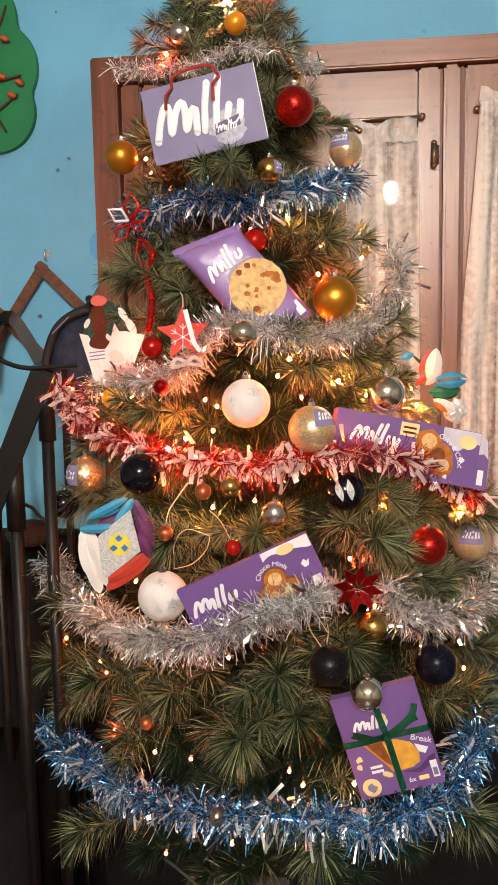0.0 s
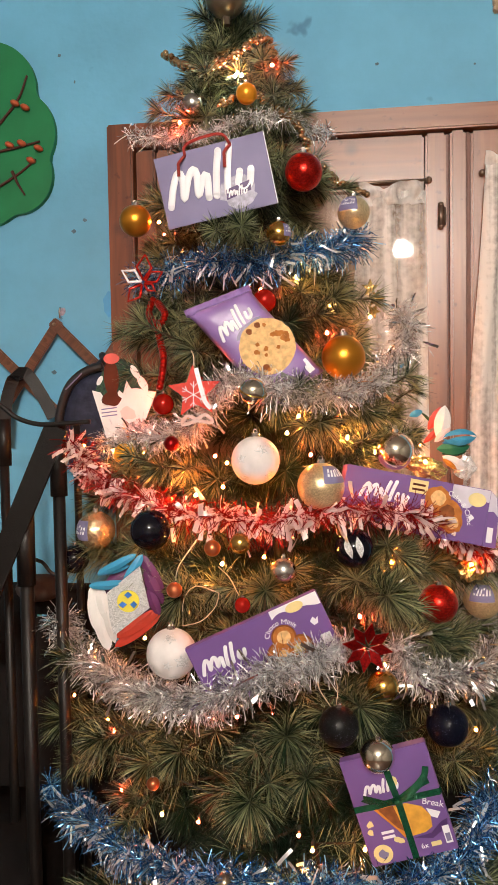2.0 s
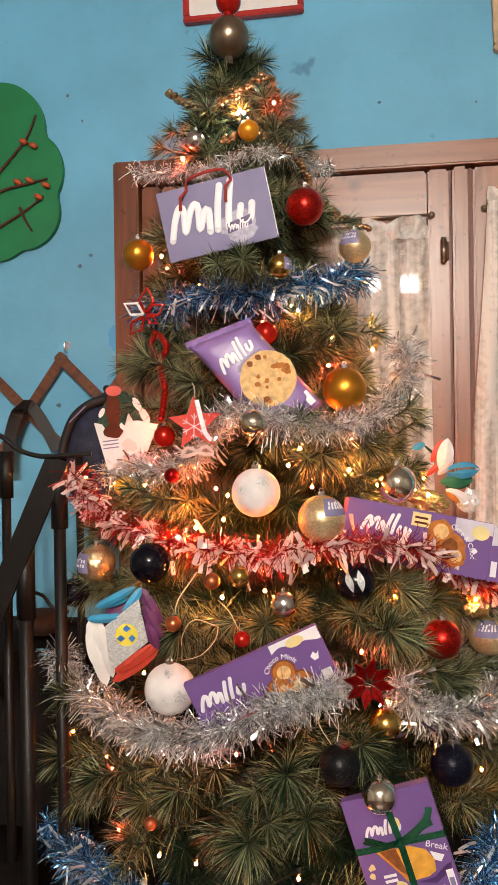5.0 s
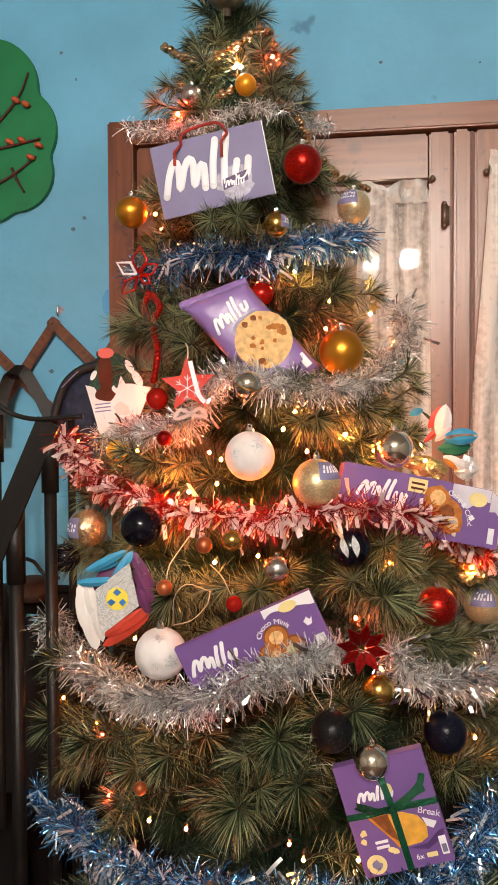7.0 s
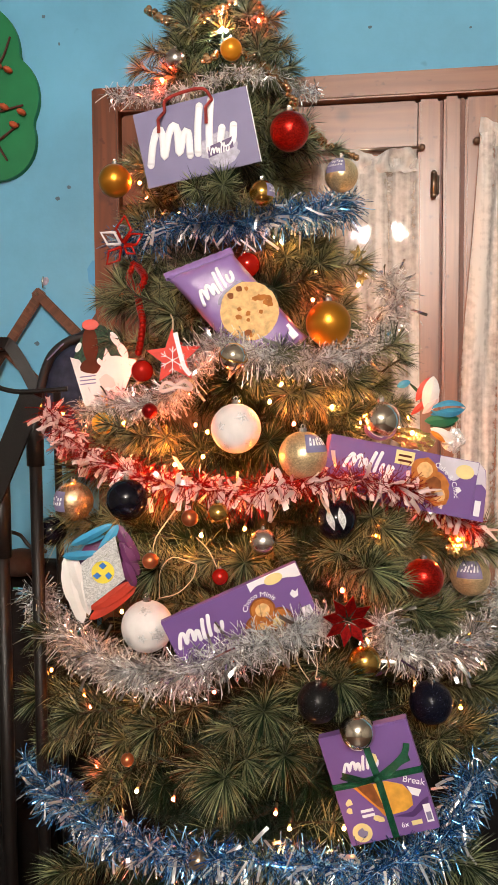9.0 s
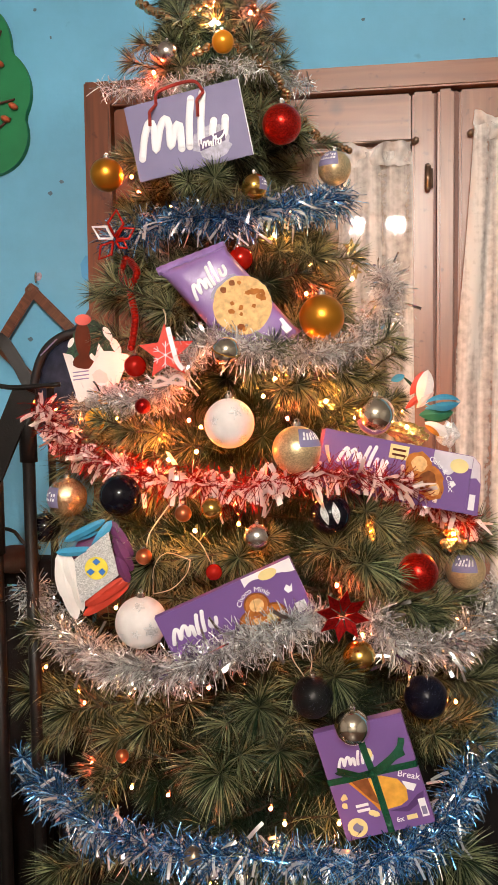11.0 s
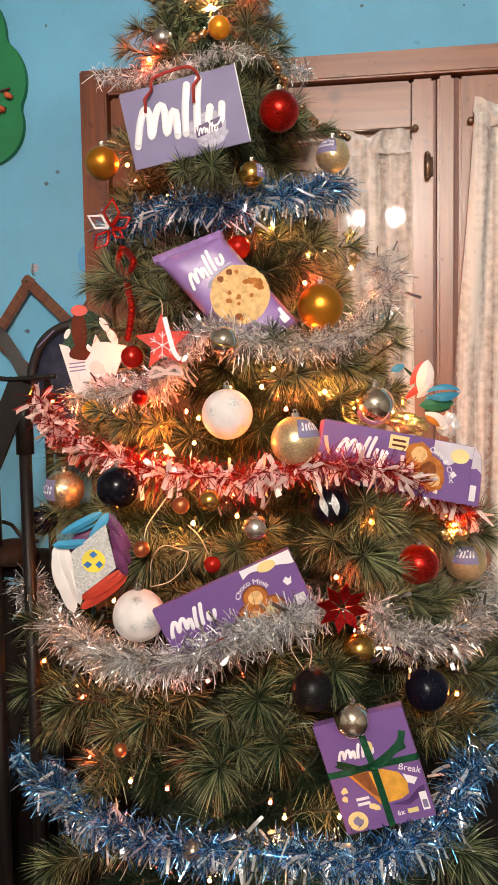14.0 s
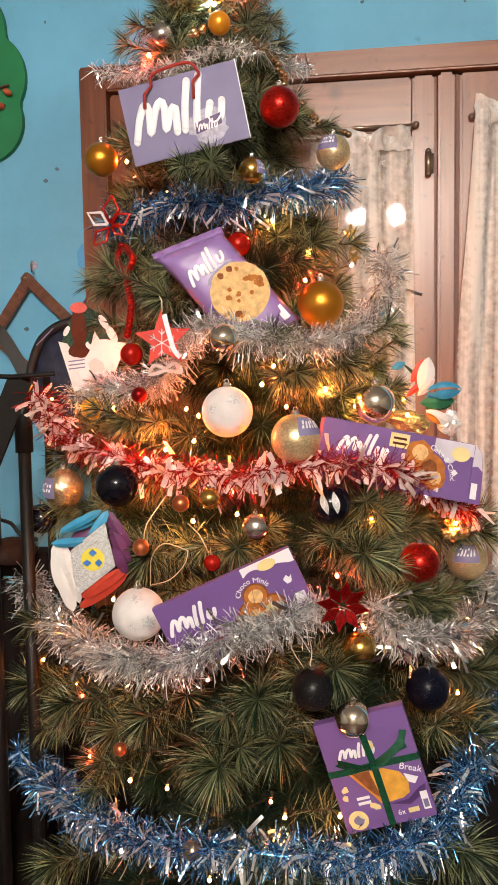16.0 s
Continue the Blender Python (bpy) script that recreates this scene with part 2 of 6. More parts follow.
M = {
    "wall": wall_paint("blue_wall_paint", (0.140, 0.435, 0.66)),
    # unseen walls and ceiling: colours darkened to hold down the bounced fill light
    "white_wall": wall_paint("dim_wall_paint", (0.20, 0.185, 0.165)),
    "ceiling": mat("ceiling_paint", (0.38, 0.36, 0.33), 0.8, var=0.05, scale=4),
    "floor": mat("floor_tile", (0.06, 0.032, 0.024), 0.4, var=0.2, scale=8, bump=0.1),
    "wood": wood("varnished_pine", (0.170, 0.052, 0.019), (0.262, 0.090, 0.034), 0.40, 0.55, (16, 16, 0.9)),
    "wood_h": wood("varnished_pine_rail", (0.170, 0.052, 0.019), (0.262, 0.090, 0.034), 0.40, 0.55, (0.9, 16, 16)),
    "wood_dark": wood("dark_stained_pine", (0.095, 0.024, 0.007), (0.19, 0.052, 0.015), 0.42, 0.2, (16, 16, 0.9)),
    "rack": wood("rack_wood", (0.070, 0.024, 0.011), (0.16, 0.060, 0.028), 0.42, 0.15),
    "gap": mat("joint_stained_wood", (0.13, 0.035, 0.014), 0.5),
    "lace": sheer("white_lace", (0.72, 0.70, 0.68), 0.58),
    "lace_thick": sheer("white_lace_gathered", (0.74, 0.72, 0.70), 0.20),
    "glass": clear_glass("window_glass"),
    "shutter": wood("shutter_wood", (0.20, 0.14, 0.10), (0.34, 0.26, 0.2), 0.6, 0.0),
    "brass": mat("aged_brass", (0.34, 0.25, 0.18), 0.28, 0.9),
    "iron": mat("black_brown_iron", (0.007, 0.0055, 0.005), 0.45, 0.0, spec=0.32, var=0.3, bump=0.15, bscale=300),
    "rubber": mat("black_rubber", (0.010, 0.010, 0.012), 0.6),
    "mural": mat("green_board_paint", (0.003, 0.180, 0.060), 0.6, var=0.18, scale=9, bump=0.05),
    "twig": mat("bark_brown", (0.07, 0.018, 0.010), 0.7, var=0.3, bump=0.4),
    "bud": mat("rusty_bud", (0.42, 0.085, 0.03), 0.6, var=0.3),
    "red_frame": mat("red_lacquer", (0.42, 0.02, 0.015), 0.35),
    "beige_frame": mat("beige_wood", (0.5, 0.36, 0.22), 0.4),
    "paper": mat("white_paper", (0.80, 0.76, 0.74), 0.7, var=0.04),
    "pink_paper": mat("pinkish_paper", (0.80, 0.60, 0.56), 0.7, var=0.06),
    # dark and pale needles; how they are mixed also stands in for shade and light
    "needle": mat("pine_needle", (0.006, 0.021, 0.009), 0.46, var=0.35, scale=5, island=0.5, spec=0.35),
    "needle_lit": mat("pale_lit_needle", (0.190, 0.215, 0.108), 0.38, var=0.35, scale=6, island=0.55, spec=0.6),
    "stem": mat("branch_wire", (0.055, 0.038, 0.022), 0.8, var=0.3),
    "silver_foil": mat("silver_foil", (0.90, 0.92, 0.96), 0.15, 1.0, var=0.1, island=0.4),
    "silver_satin_foil": mat("silver_satin_foil", (0.90, 0.92, 0.96), 0.34, 0.75, var=0.1, island=0.35),
    "blue_foil": mat("blue_foil", (0.070, 0.26, 0.58), 0.17, 0.9, var=0.2, island=0.55),
    "blue_satin_foil": mat("blue_satin_foil", (0.20, 0.47, 0.76), 0.36, 0.7, var=0.2, island=0.45),
    "red_foil": mat("red_foil", (0.50, 0.022, 0.018), 0.24, 0.7, var=0.2, island=0.45),
    "white_foil": mat("pearl_foil", (0.88, 0.74, 0.72), 0.30, 0.3, var=0.1, island=0.2),
    "gold_bead": mat("gold_bead", (0.80, 0.50, 0.28), 0.16, 1.0, var=0.15),
    "red_glitter": glitter("red_glitter", (0.62, 0.022, 0.014), 0.5),
    "red_dark": glitter("dark_red_glitter", (0.34, 0.010, 0.010), 0.5),
    "red_gloss": mat("red_gloss", (0.50, 0.015, 0.008), 0.14, 0.55, var=0.05),
    "gold_glitter": glitter("gold_glitter", (0.86, 0.63, 0.36), 0.78, 0.32, 0.75),
    "gold_matte": mat("gold_satin", (0.66, 0.27, 0.025), 0.33, 0.85, var=0.05),
    "gold_shine": mat("gold_shine", (0.75, 0.46, 0.12), 0.2, 1.0, var=0.06),
    "orange_gloss": mat("orange_gloss", (0.85, 0.33, 0.02), 0.3, 0.5, var=0.05),
    "yellow_gloss": mat("yellow_gloss", (0.85, 0.45, 0.03), 0.35, 0.2, var=0.05),
    "bronze": mat("bronze_satin", (0.30, 0.225, 0.155), 0.30, 0.9, var=0.25, scale=30),
    "copper": mat("copper_satin", (0.55, 0.17, 0.07), 0.3, 0.85, var=0.1),
    "silver": mat("silver_mirror", (0.92, 0.84, 0.70), 0.11, 1.0, var=0.04),
    "pearl_silver": mat("silver_satin", (0.75, 0.72, 0.68), 0.22, 1.0, var=0.05),
    "white_ball": mat("white_frost", (0.86, 0.81, 0.80), 0.5, 0.0, var=0.07, scale=60, bump=0.5, bscale=900),
    "white_fleck": glitter("silver_fleck", (0.80, 0.79, 0.80), 0.75, 0.3, 0.6),
    "black_gloss": mat("black_gloss", (0.003, 0.003, 0.007), 0.10, 0.0, var=0.1, coat=0.1, spec=0.35),
    "black_glitter": glitter("black_glitter", (0.006, 0.006, 0.007), 0.4, 0.36, 0.0, 800),
    "navy_glitter": glitter("navy_glitter", (0.003, 0.004, 0.013), 0.3, 0.30, 0.1, 800),
    "gold_foil": mat("crumpled_gold_foil", (0.86, 0.60, 0.22), 0.22, 0.9, var=0.2, scale=60, bump=0.9, bscale=130),
    "champagne_foil": mat("champagne_foil", (0.74, 0.54, 0.32), 0.24, 0.85, var=0.25, scale=50, bump=0.8, bscale=120),
    "print_soft": mat("soft_white_print", (0.62, 0.58, 0.68), 0.45, var=0.12, scale=40),
    "print_pale": mat("pale_lilac_print", (0.42, 0.40, 0.52), 0.5, var=0.3, scale=160),
    "scuff": mat("bare_plaster_scuff", (0.09, 0.16, 0.22), 0.8, var=0.3, scale=90),
    "deep_blue": mat("old_blue_paint", (0.075, 0.33, 0.62), 0.6, var=0.12, scale=30),
    "cap": mat("bauble_cap", (0.75, 0.72, 0.68), 0.25, 1.0),
    "purple": mat("purple_card", (0.165, 0.088, 0.275), 0.45, 0.0, var=0.06, scale=14, spec=0.25),
    "lilac": mat("lilac_card", (0.215, 0.195, 0.335), 0.5, 0.0, var=0.06, scale=20, spec=0.2),
    "purple_film": mat("purple_film", (0.275, 0.165, 0.42), 0.32, 0.0, var=0.08, scale=18, bump=0.5, bscale=45),
    "purple_dark": mat("dark_purple_print", (0.07, 0.028, 0.13), 0.4, var=0.05),
    "print_white": mat("white_print", (0.84, 0.83, 0.88), 0.4, var=0.03),
    "cream": mat("cream_print", (0.80, 0.66, 0.30), 0.45, var=0.1, scale=30),
    "cookie": mat("biscuit_print", (0.76, 0.48, 0.22), 0.7, spec=0.12, var=0.25, scale=120),
    "cookie_dark": mat("baked_biscuit_print", (0.46, 0.16, 0.035), 0.7, spec=0.12, var=0.25, scale=90),
    "choc": mat("chocolate_print", (0.22, 0.07, 0.022), 0.7, spec=0.12, var=0.3, scale=100),
    "slice": mat("golden_cake_print", (0.72, 0.36, 0.055), 0.6, var=0.2, scale=60, spec=0.15),
    "orange_print": mat("orange_crust_print", (0.60, 0.22, 0.03), 0.6, var=0.15, scale=60, spec=0.15),
    "green_ribbon": mat("green_satin", (0.004, 0.085, 0.038), 0.25, 0.5, var=0.25, scale=160, bump=0.6, bscale=500),
    "red_cord": mat("red_cord", (0.36, 0.035, 0.025), 0.8, var=0.2, scale=300, bump=0.6, bscale=700),
    "string": mat("beige_string", (0.55, 0.47, 0.35), 0.8, var=0.2),
    "green_card": mat("green_speckled_card", (0.010, 0.045, 0.018), 0.7, var=0.9, scale=260),
    "brown_card": mat("brown_card", (0.10, 0.022, 0.010), 0.7, spec=0.12, var=0.15),
    "blue_paper": mat("blue_paper", (0.045, 0.30, 0.52), 0.45, var=0.12, bump=0.2),
    "red_paper": mat("red_paper", (0.58, 0.055, 0.03), 0.5, var=0.12, bump=0.2),
    "violet_paper": mat("violet_paper", (0.13, 0.03, 0.11), 0.5, var=0.12),
    "green_paper": mat("green_paper", (0.02, 0.16, 0.08), 0.45, var=0.15),
    "silver_card": glitter("silver_card", (0.80, 0.80, 0.82), 0.7, 0.35, 0.45, 700),
    "yellow_print": mat("yellow_print", (0.80, 0.66, 0.06), 0.45, var=0.05),
    "blue_print": mat("blue_print", (0.03, 0.16, 0.52), 0.45, var=0.05),
    "red_star": mat("red_felt", (0.60, 0.035, 0.018), 0.6, var=0.12, scale=150),
    "bag": mat("dark_crinkled_nylon", (0.026, 0.033, 0.062), 0.26, var=0.4, bump=1.0, bscale=42, spec=0.5),
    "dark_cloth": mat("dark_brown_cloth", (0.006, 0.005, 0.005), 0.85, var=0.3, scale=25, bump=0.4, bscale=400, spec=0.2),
    "cushion": mat("grey_brown_cloth", (0.07, 0.055, 0.05), 0.85, var=0.2, scale=40, spec=0.2),
    "cable": mat("dark_cable", (0.02, 0.035, 0.025), 0.5),
    "wire": mat("clear_wire", (0.5, 0.52, 0.42), 0.3, var=0.1),
    "grey_box": mat("mauve_grey_plastic", (0.11, 0.095, 0.10), 0.5),
    "warm": glow("warm_bulb", (1.0, 0.35, 0.07), 75 * BULB),
    "red_light": glow("red_bulb", (1.0, 0.07, 0.025), 75 * BULB),
    "amber": glow("amber_bulb", (1.0, 0.20, 0.02), 70 * BULB),
    "white_light": glow("white_bulb", (0.75, 1.0, 0.9), 24 * BULB),
    "warm_low": glow("warm_bulb_dim", (1.0, 0.35, 0.07), 25 * BULB),
    "red_low": glow("red_bulb_dim", (1.0, 0.07, 0.025), 34 * BULB),
    "amber_low": glow("amber_bulb_dim", (1.0, 0.20, 0.02), 28 * BULB),
    "globe": glow("frosted_globe", (1.0, 0.895, 0.785), LAMP),
}


# ---- building blocks ----
def finish(name, me, material, parent=None, label="", smooth=False):
    ob = new(name, me)
    for m in (material if isinstance(material, (list, tuple)) else [material]):
        me.materials.append(M[m])
    if smooth:
        for p in me.polygons:
            p.use_smooth = True
    if parent is not None:
        ob.parent = parent
    if label:
        ob["label"] = label
    return ob


def part(name, bm, material, parent=None, label="", smooth=False):
    me = bpy.data.meshes.new(name)
    bmesh.ops.recalc_face_normals(bm, faces=bm.faces)
    bm.to_mesh(me)
    bm.free()
    return finish(name, me, material, parent, label, smooth)


def raw(name, verts, faces, material, parent=None, label="", smooth=False, slots=None):
    me = bpy.data.meshes.new(name)
    me.from_pydata(verts, [], faces)
    if slots is not None:
        me.polygons.foreach_set("material_index", slots)
    me.update()
    return finish(name, me, material, parent, label, smooth)


def empty(name, m, label="", category="", group="", kind=""):
    ob = new(name)
    ob.empty_display_size = 0.02
    ob.matrix_world = m
    return tagged(ob, label, category, group, kind)


def box(bm, lo, hi, bevel=0.0):
    got = bmesh.ops.create_cube(bm, size=1.0)["verts"]
    for v in got:
        v.co = Vector([lo[i] + (v.co[i] + 0.5) * (hi[i] - lo[i]) for i in range(3)])
    if bevel:
        es = list({e for v in got for e in v.link_edges})
        bmesh.ops.bevel(bm, geom=es, offset=bevel, segments=2, affect="EDGES")
    return bm


def bbox(name, lo, hi, material, parent=None, label="", bevel=0.0):
    return part(name, box(bmesh.new(), lo, hi, bevel), material, parent, label)


def slab(bm, pts, y0, y1):
    """A plate with the outline pts (x, z) from depth y0 (back) to y1 (front)."""
    a = [bm.verts.new((x, y0, z)) for x, z in pts]
    b = [bm.verts.new((x, y1, z)) for x, z in pts]
    n = len(pts)
    bm.faces.new(a)
    bm.faces.new(b[::-1])
    for i in range(n):
        bm.faces.new((a[i], a[(i + 1) % n], b[(i + 1) % n], b[i]))
    return bm


def disc_pts(cx, cz, r, n=24, sx=1.0, wob=0.0, seed=0):
    rn = random.Random(seed)
    return [(cx + sx * r * (1 + wob * rn.uniform(-1, 1)) * math.cos(2 * math.pi * i / n), cz + r * (1 + wob * rn.uniform(-1, 1)) * math.sin(2 * math.pi * i / n)) for i in range(n)]


def smooth_path(pts, step=0.01):
    """A Catmull-Rom curve through the points, resampled."""
    p = [Vector(q) for q in pts]
    p = [2 * p[0] - p[1]] + p + [2 * p[-1] - p[-2]]
    out = []
    for i in range(1, len(p) - 2):
        n = max(2, int((p[i + 1] - p[i]).length / step))
        for k in range(n):
            t = k / n
            out.append(0.5 * (2 * p[i] + (p[i + 1] - p[i - 1]) * t + (2 * p[i - 1] - 5 * p[i] + 4 * p[i + 1] - p[i + 2]) * t * t
                              + (3 * p[i] - p[i - 1] - 3 * p[i + 1] + p[i + 2]) * t ** 3))
    out.append(p[-2])
    return out


def tube(bm, pts, r, n=8, r_end=None, flat=1.0):
    """A round rod along pts, tapered to r_end."""
    pts = [Vector(p) for p in pts]
    rings = []
    side = None
    for i, p in enumerate(pts):
        d = (pts[min(i + 1, len(pts) - 1)] - pts[max(i - 1, 0)]).normalized()
        if side is None:
            side = d.cross(Vector((0, 0, 1)) if abs(d.z) < 0.9 else Vector((1, 0, 0))).normalized()
        side = (side - d * side.dot(d)).normalized()
        up = d.cross(side)
        rr = r if r_end is None else r + (r_end - r) * i / (len(pts) - 1)
        rings.append([bm.verts.new(p + side * rr * math.cos(2 * math.pi * k / n) + up * rr * flat * math.sin(2 * math.pi * k / n)) for k in range(n)])
    for a, b in zip(rings, rings[1:]):
        for k in range(n):
            bm.faces.new((a[k], a[(k + 1) % n], b[(k + 1) % n], b[k]))
    bm.faces.new(rings[0][::-1])
    bm.faces.new(rings[-1])
    return bm


def ribbon(bm, pts, width, across, thick=0.0006):
    """A flat band along pts; across is the direction of its width."""
    ac = Vector(across).normalized()
    pts = [Vector(p) for p in pts]
    rows = []
    for i, p in enumerate(pts):
        d = (pts[min(i + 1, len(pts) - 1)] - pts[max(i - 1, 0)]).normalized()
        w = (ac - d * ac.dot(d)).normalized() * width / 2
        nrm = d.cross(w).normalized() * thick / 2
        rows.append([bm.verts.new(p + s * w + k * nrm) for s, k in ((-1, -1), (1, -1), (1, 1), (-1, 1))])
    for a, b in zip(rows, rows[1:]):
        for k in range(4):
            bm.faces.new((a[k], a[(k + 1) % 4], b[(k + 1) % 4], b[k]))
    bm.faces.new(rows[0][::-1])
    bm.faces.new(rows[-1])
    return bm


def ball(bm, c, r, seg=28, rings=18, squash=1.0):
    got = bmesh.ops.create_uvsphere(bm, u_segments=seg, v_segments=rings, radius=r)["verts"]
    for v in got:
        v.co = Vector((v.co.x, v.co.y, v.co.z * squash)) + Vector(c)
    return bm


def hang(loc, tilt=0.0, lean=0.0, yaw=8.0):
    """Pose of a thing seen from the front: tilt turns it clockwise in its own plane, lean tips its top back, yaw swings it."""
    return Matrix.Translation(loc) @ Euler((0, 0, radians(yaw))).to_matrix().to_4x4() @ Euler((radians(-lean), 0, 0)).to_matrix().to_4x4() @ Euler((0, radians(tilt), 0)).to_matrix().to_4x4()


# ---- structure ----
WY = 1.764        # face of the back wall
room = (-2.2, 2.6, -3.4)   # left wall, right wall, wall behind

DX0, DX1, DZ = -0.462, 1.30, 2.107   # outer edges of the door casing
bm = bmesh.new()
box(bm, (-2.4, WY, 0), (DX0 + 0.03, WY + 0.25, 2.75))
box(bm, (DX1 - 0.03, WY, 0), (2.8, WY + 0.25, 2.75))
box(bm, (DX0 + 0.03, WY, DZ - 0.03), (DX1 - 0.03, WY + 0.25, 2.75))
tagged(part("wall_back", bm, "wall"), "sky-blue painted plaster wall with scuffs and stains", "wall", kind="structure")
# side and front walls are out of view; their dark colour limits the bounce
tagged(bbox("wall_left", (-2.4, -3.6, 0), (-2.2, WY, 2.75), "white_wall"), "unseen side wall, darkened to cut bounced light", "wall", kind="structure")
tagged(bbox("wall_right", (2.6, -3.6, 0), (2.8, WY, 2.75), "white_wall"), "unseen side wall, darkened to cut bounced light", "wall", kind="structure")
tagged(bbox("wall_front", (-2.2, -3.6, 0), (2.6, -3.4, 2.75), "white_wall"), "unseen wall behind the viewer, darkened to cut bounced light", "wall", kind="structure")
tagged(bbox("floor", (-2.4, -3.6, -0.1), (2.8, WY + 0.25, 0), "floor"), "dark reddish tiled floor", "floor", kind="structure")
tagged(bbox("ceiling", (-2.4, -3.6, 2.75), (2.8, WY + 0.25, 2.85), "ceiling"), "unseen ceiling, greyed to limit bounced light", "ceiling", kind="structure")

# glazed double door with its casing
door = empty("door_1", pose(0, WY, 0), "varnished brown wooden glazed double door with lace curtains", "door", kind="structure")
F = -0.03         # face of the casing, in front of the wall
bbox("casing_side", (DX0, F, 0), (DX0 + 0.062, 0.10, DZ), "wood_dark", door, "dark stained casing", 0.004)
bbox("casing_side", (DX1 - 0.062, F, 0), (DX1, 0.10, DZ), "wood_dark", door, "dark stained casing", 0.004)
bbox("casing_top", (DX0 + 0.0625, F + 0.001, DZ - 0.056), (-0.14, 0.10, DZ), "wood_dark", door, "dark stained casing", 0.004)
bbox("casing_top", (-0.1395, F - 0.001, DZ - 0.056), (DX1 - 0.0625, 0.10, 2.105), "wood_h", door, "", 0.004)


def leaf(x0, x1, top, rail, hinge_right):
    lf = new("leaf")
    lf.parent = door
    st = 0.047
    g = -0.012
    bbox("stile", (x0, g, 0.02), (x0 + st + 0.04 * (not hinge_right), 0.04, top), "wood_dark" if hinge_right else "wood", lf, "", 0.005)
    bbox("stile", (x1 - st, g, 0.02), (x1, 0.04, top), "wood", lf, "", 0.005)
    bbox("top_rail", (x0 + st + 0.002, g + 0.006, top - rail), (x1 - st - 0.002, 0.036, top), "wood_h", lf, "", 0.005)
    bbox("bottom_rail", (x0 + st + 0.002, g + 0.006, 0.02), (x1 - st - 0.002, 0.036, 0.5), "wood", lf, "", 0.005)
    p = bbox("pane", (x0 + st, 0.012, 0.48), (x1 - st, 0.016, top - rail + 0.01), "glass", lf, "clear glass pane")
    p.visible_shadow = False
    return lf


leaf_a = leaf(-0.396, 0.335, 2.048, 0.12, True)
leaf_b = leaf(0.390, 1.234, 2.048, 0.12, False)
bbox("centre_post", (0.342, -0.024, 0.02), (0.377, 0.05, 2.048), "wood", door, "", 0.006)
bbox("jamb_back", (0.325, 0.0505, 0.02), (0.400, 0.06, 2.048), "gap", door, "dark rebate")
# strips added in the gaps beside the post: red stain and shadow in one colour
bbox("cover_strip", (0.3775, -0.010, 0.02), (0.3895, 0.05, 2.046), "gap", door, "dark red-stained strip filling the shadowed gap", 0.003)
bbox("cover_strip", (0.3355, -0.004, 0.02), (0.3415, 0.05, 2.046), "gap", door, "dark red-stained strip filling the shadowed gap", 0.002)
HZ = 1.857
for hz in (HZ, 1.0, 0.35):
    bm = tube(bmesh.new(), [(0, 0, -0.023), (0, 0, 0.023)], 0.0068, 12)
    ball(bm, (0, 0, 0.024), 0.0068, 12, 8)
    ball(bm, (0, 0, -0.024), 0.0068, 12, 8)
    box(bm, (0.0, 0.003, -0.020), (0.012, 0.010, 0.020))
    hg = part("hinge", bm, "brass", leaf_a, "dark brass barrel hinge", True)
    hg.matrix_basis = pose(0.321, -0.024, hz)

bbox("shutter", (DX0 + 0.064, 0.13, 0.02), (DX1 - 0.064, 0.15, DZ - 0.06), "shutter", door, "closed shutter boards behind the glass")
for i in range(11):
    bbox("shutter_board", (DX0 + 0.075 + i * 0.146, 0.118, 0.03), (DX0 + 0.075 + i * 0.146 + 0.138, 0.1285, DZ - 0.07), "shutter", door, "", 0.003)


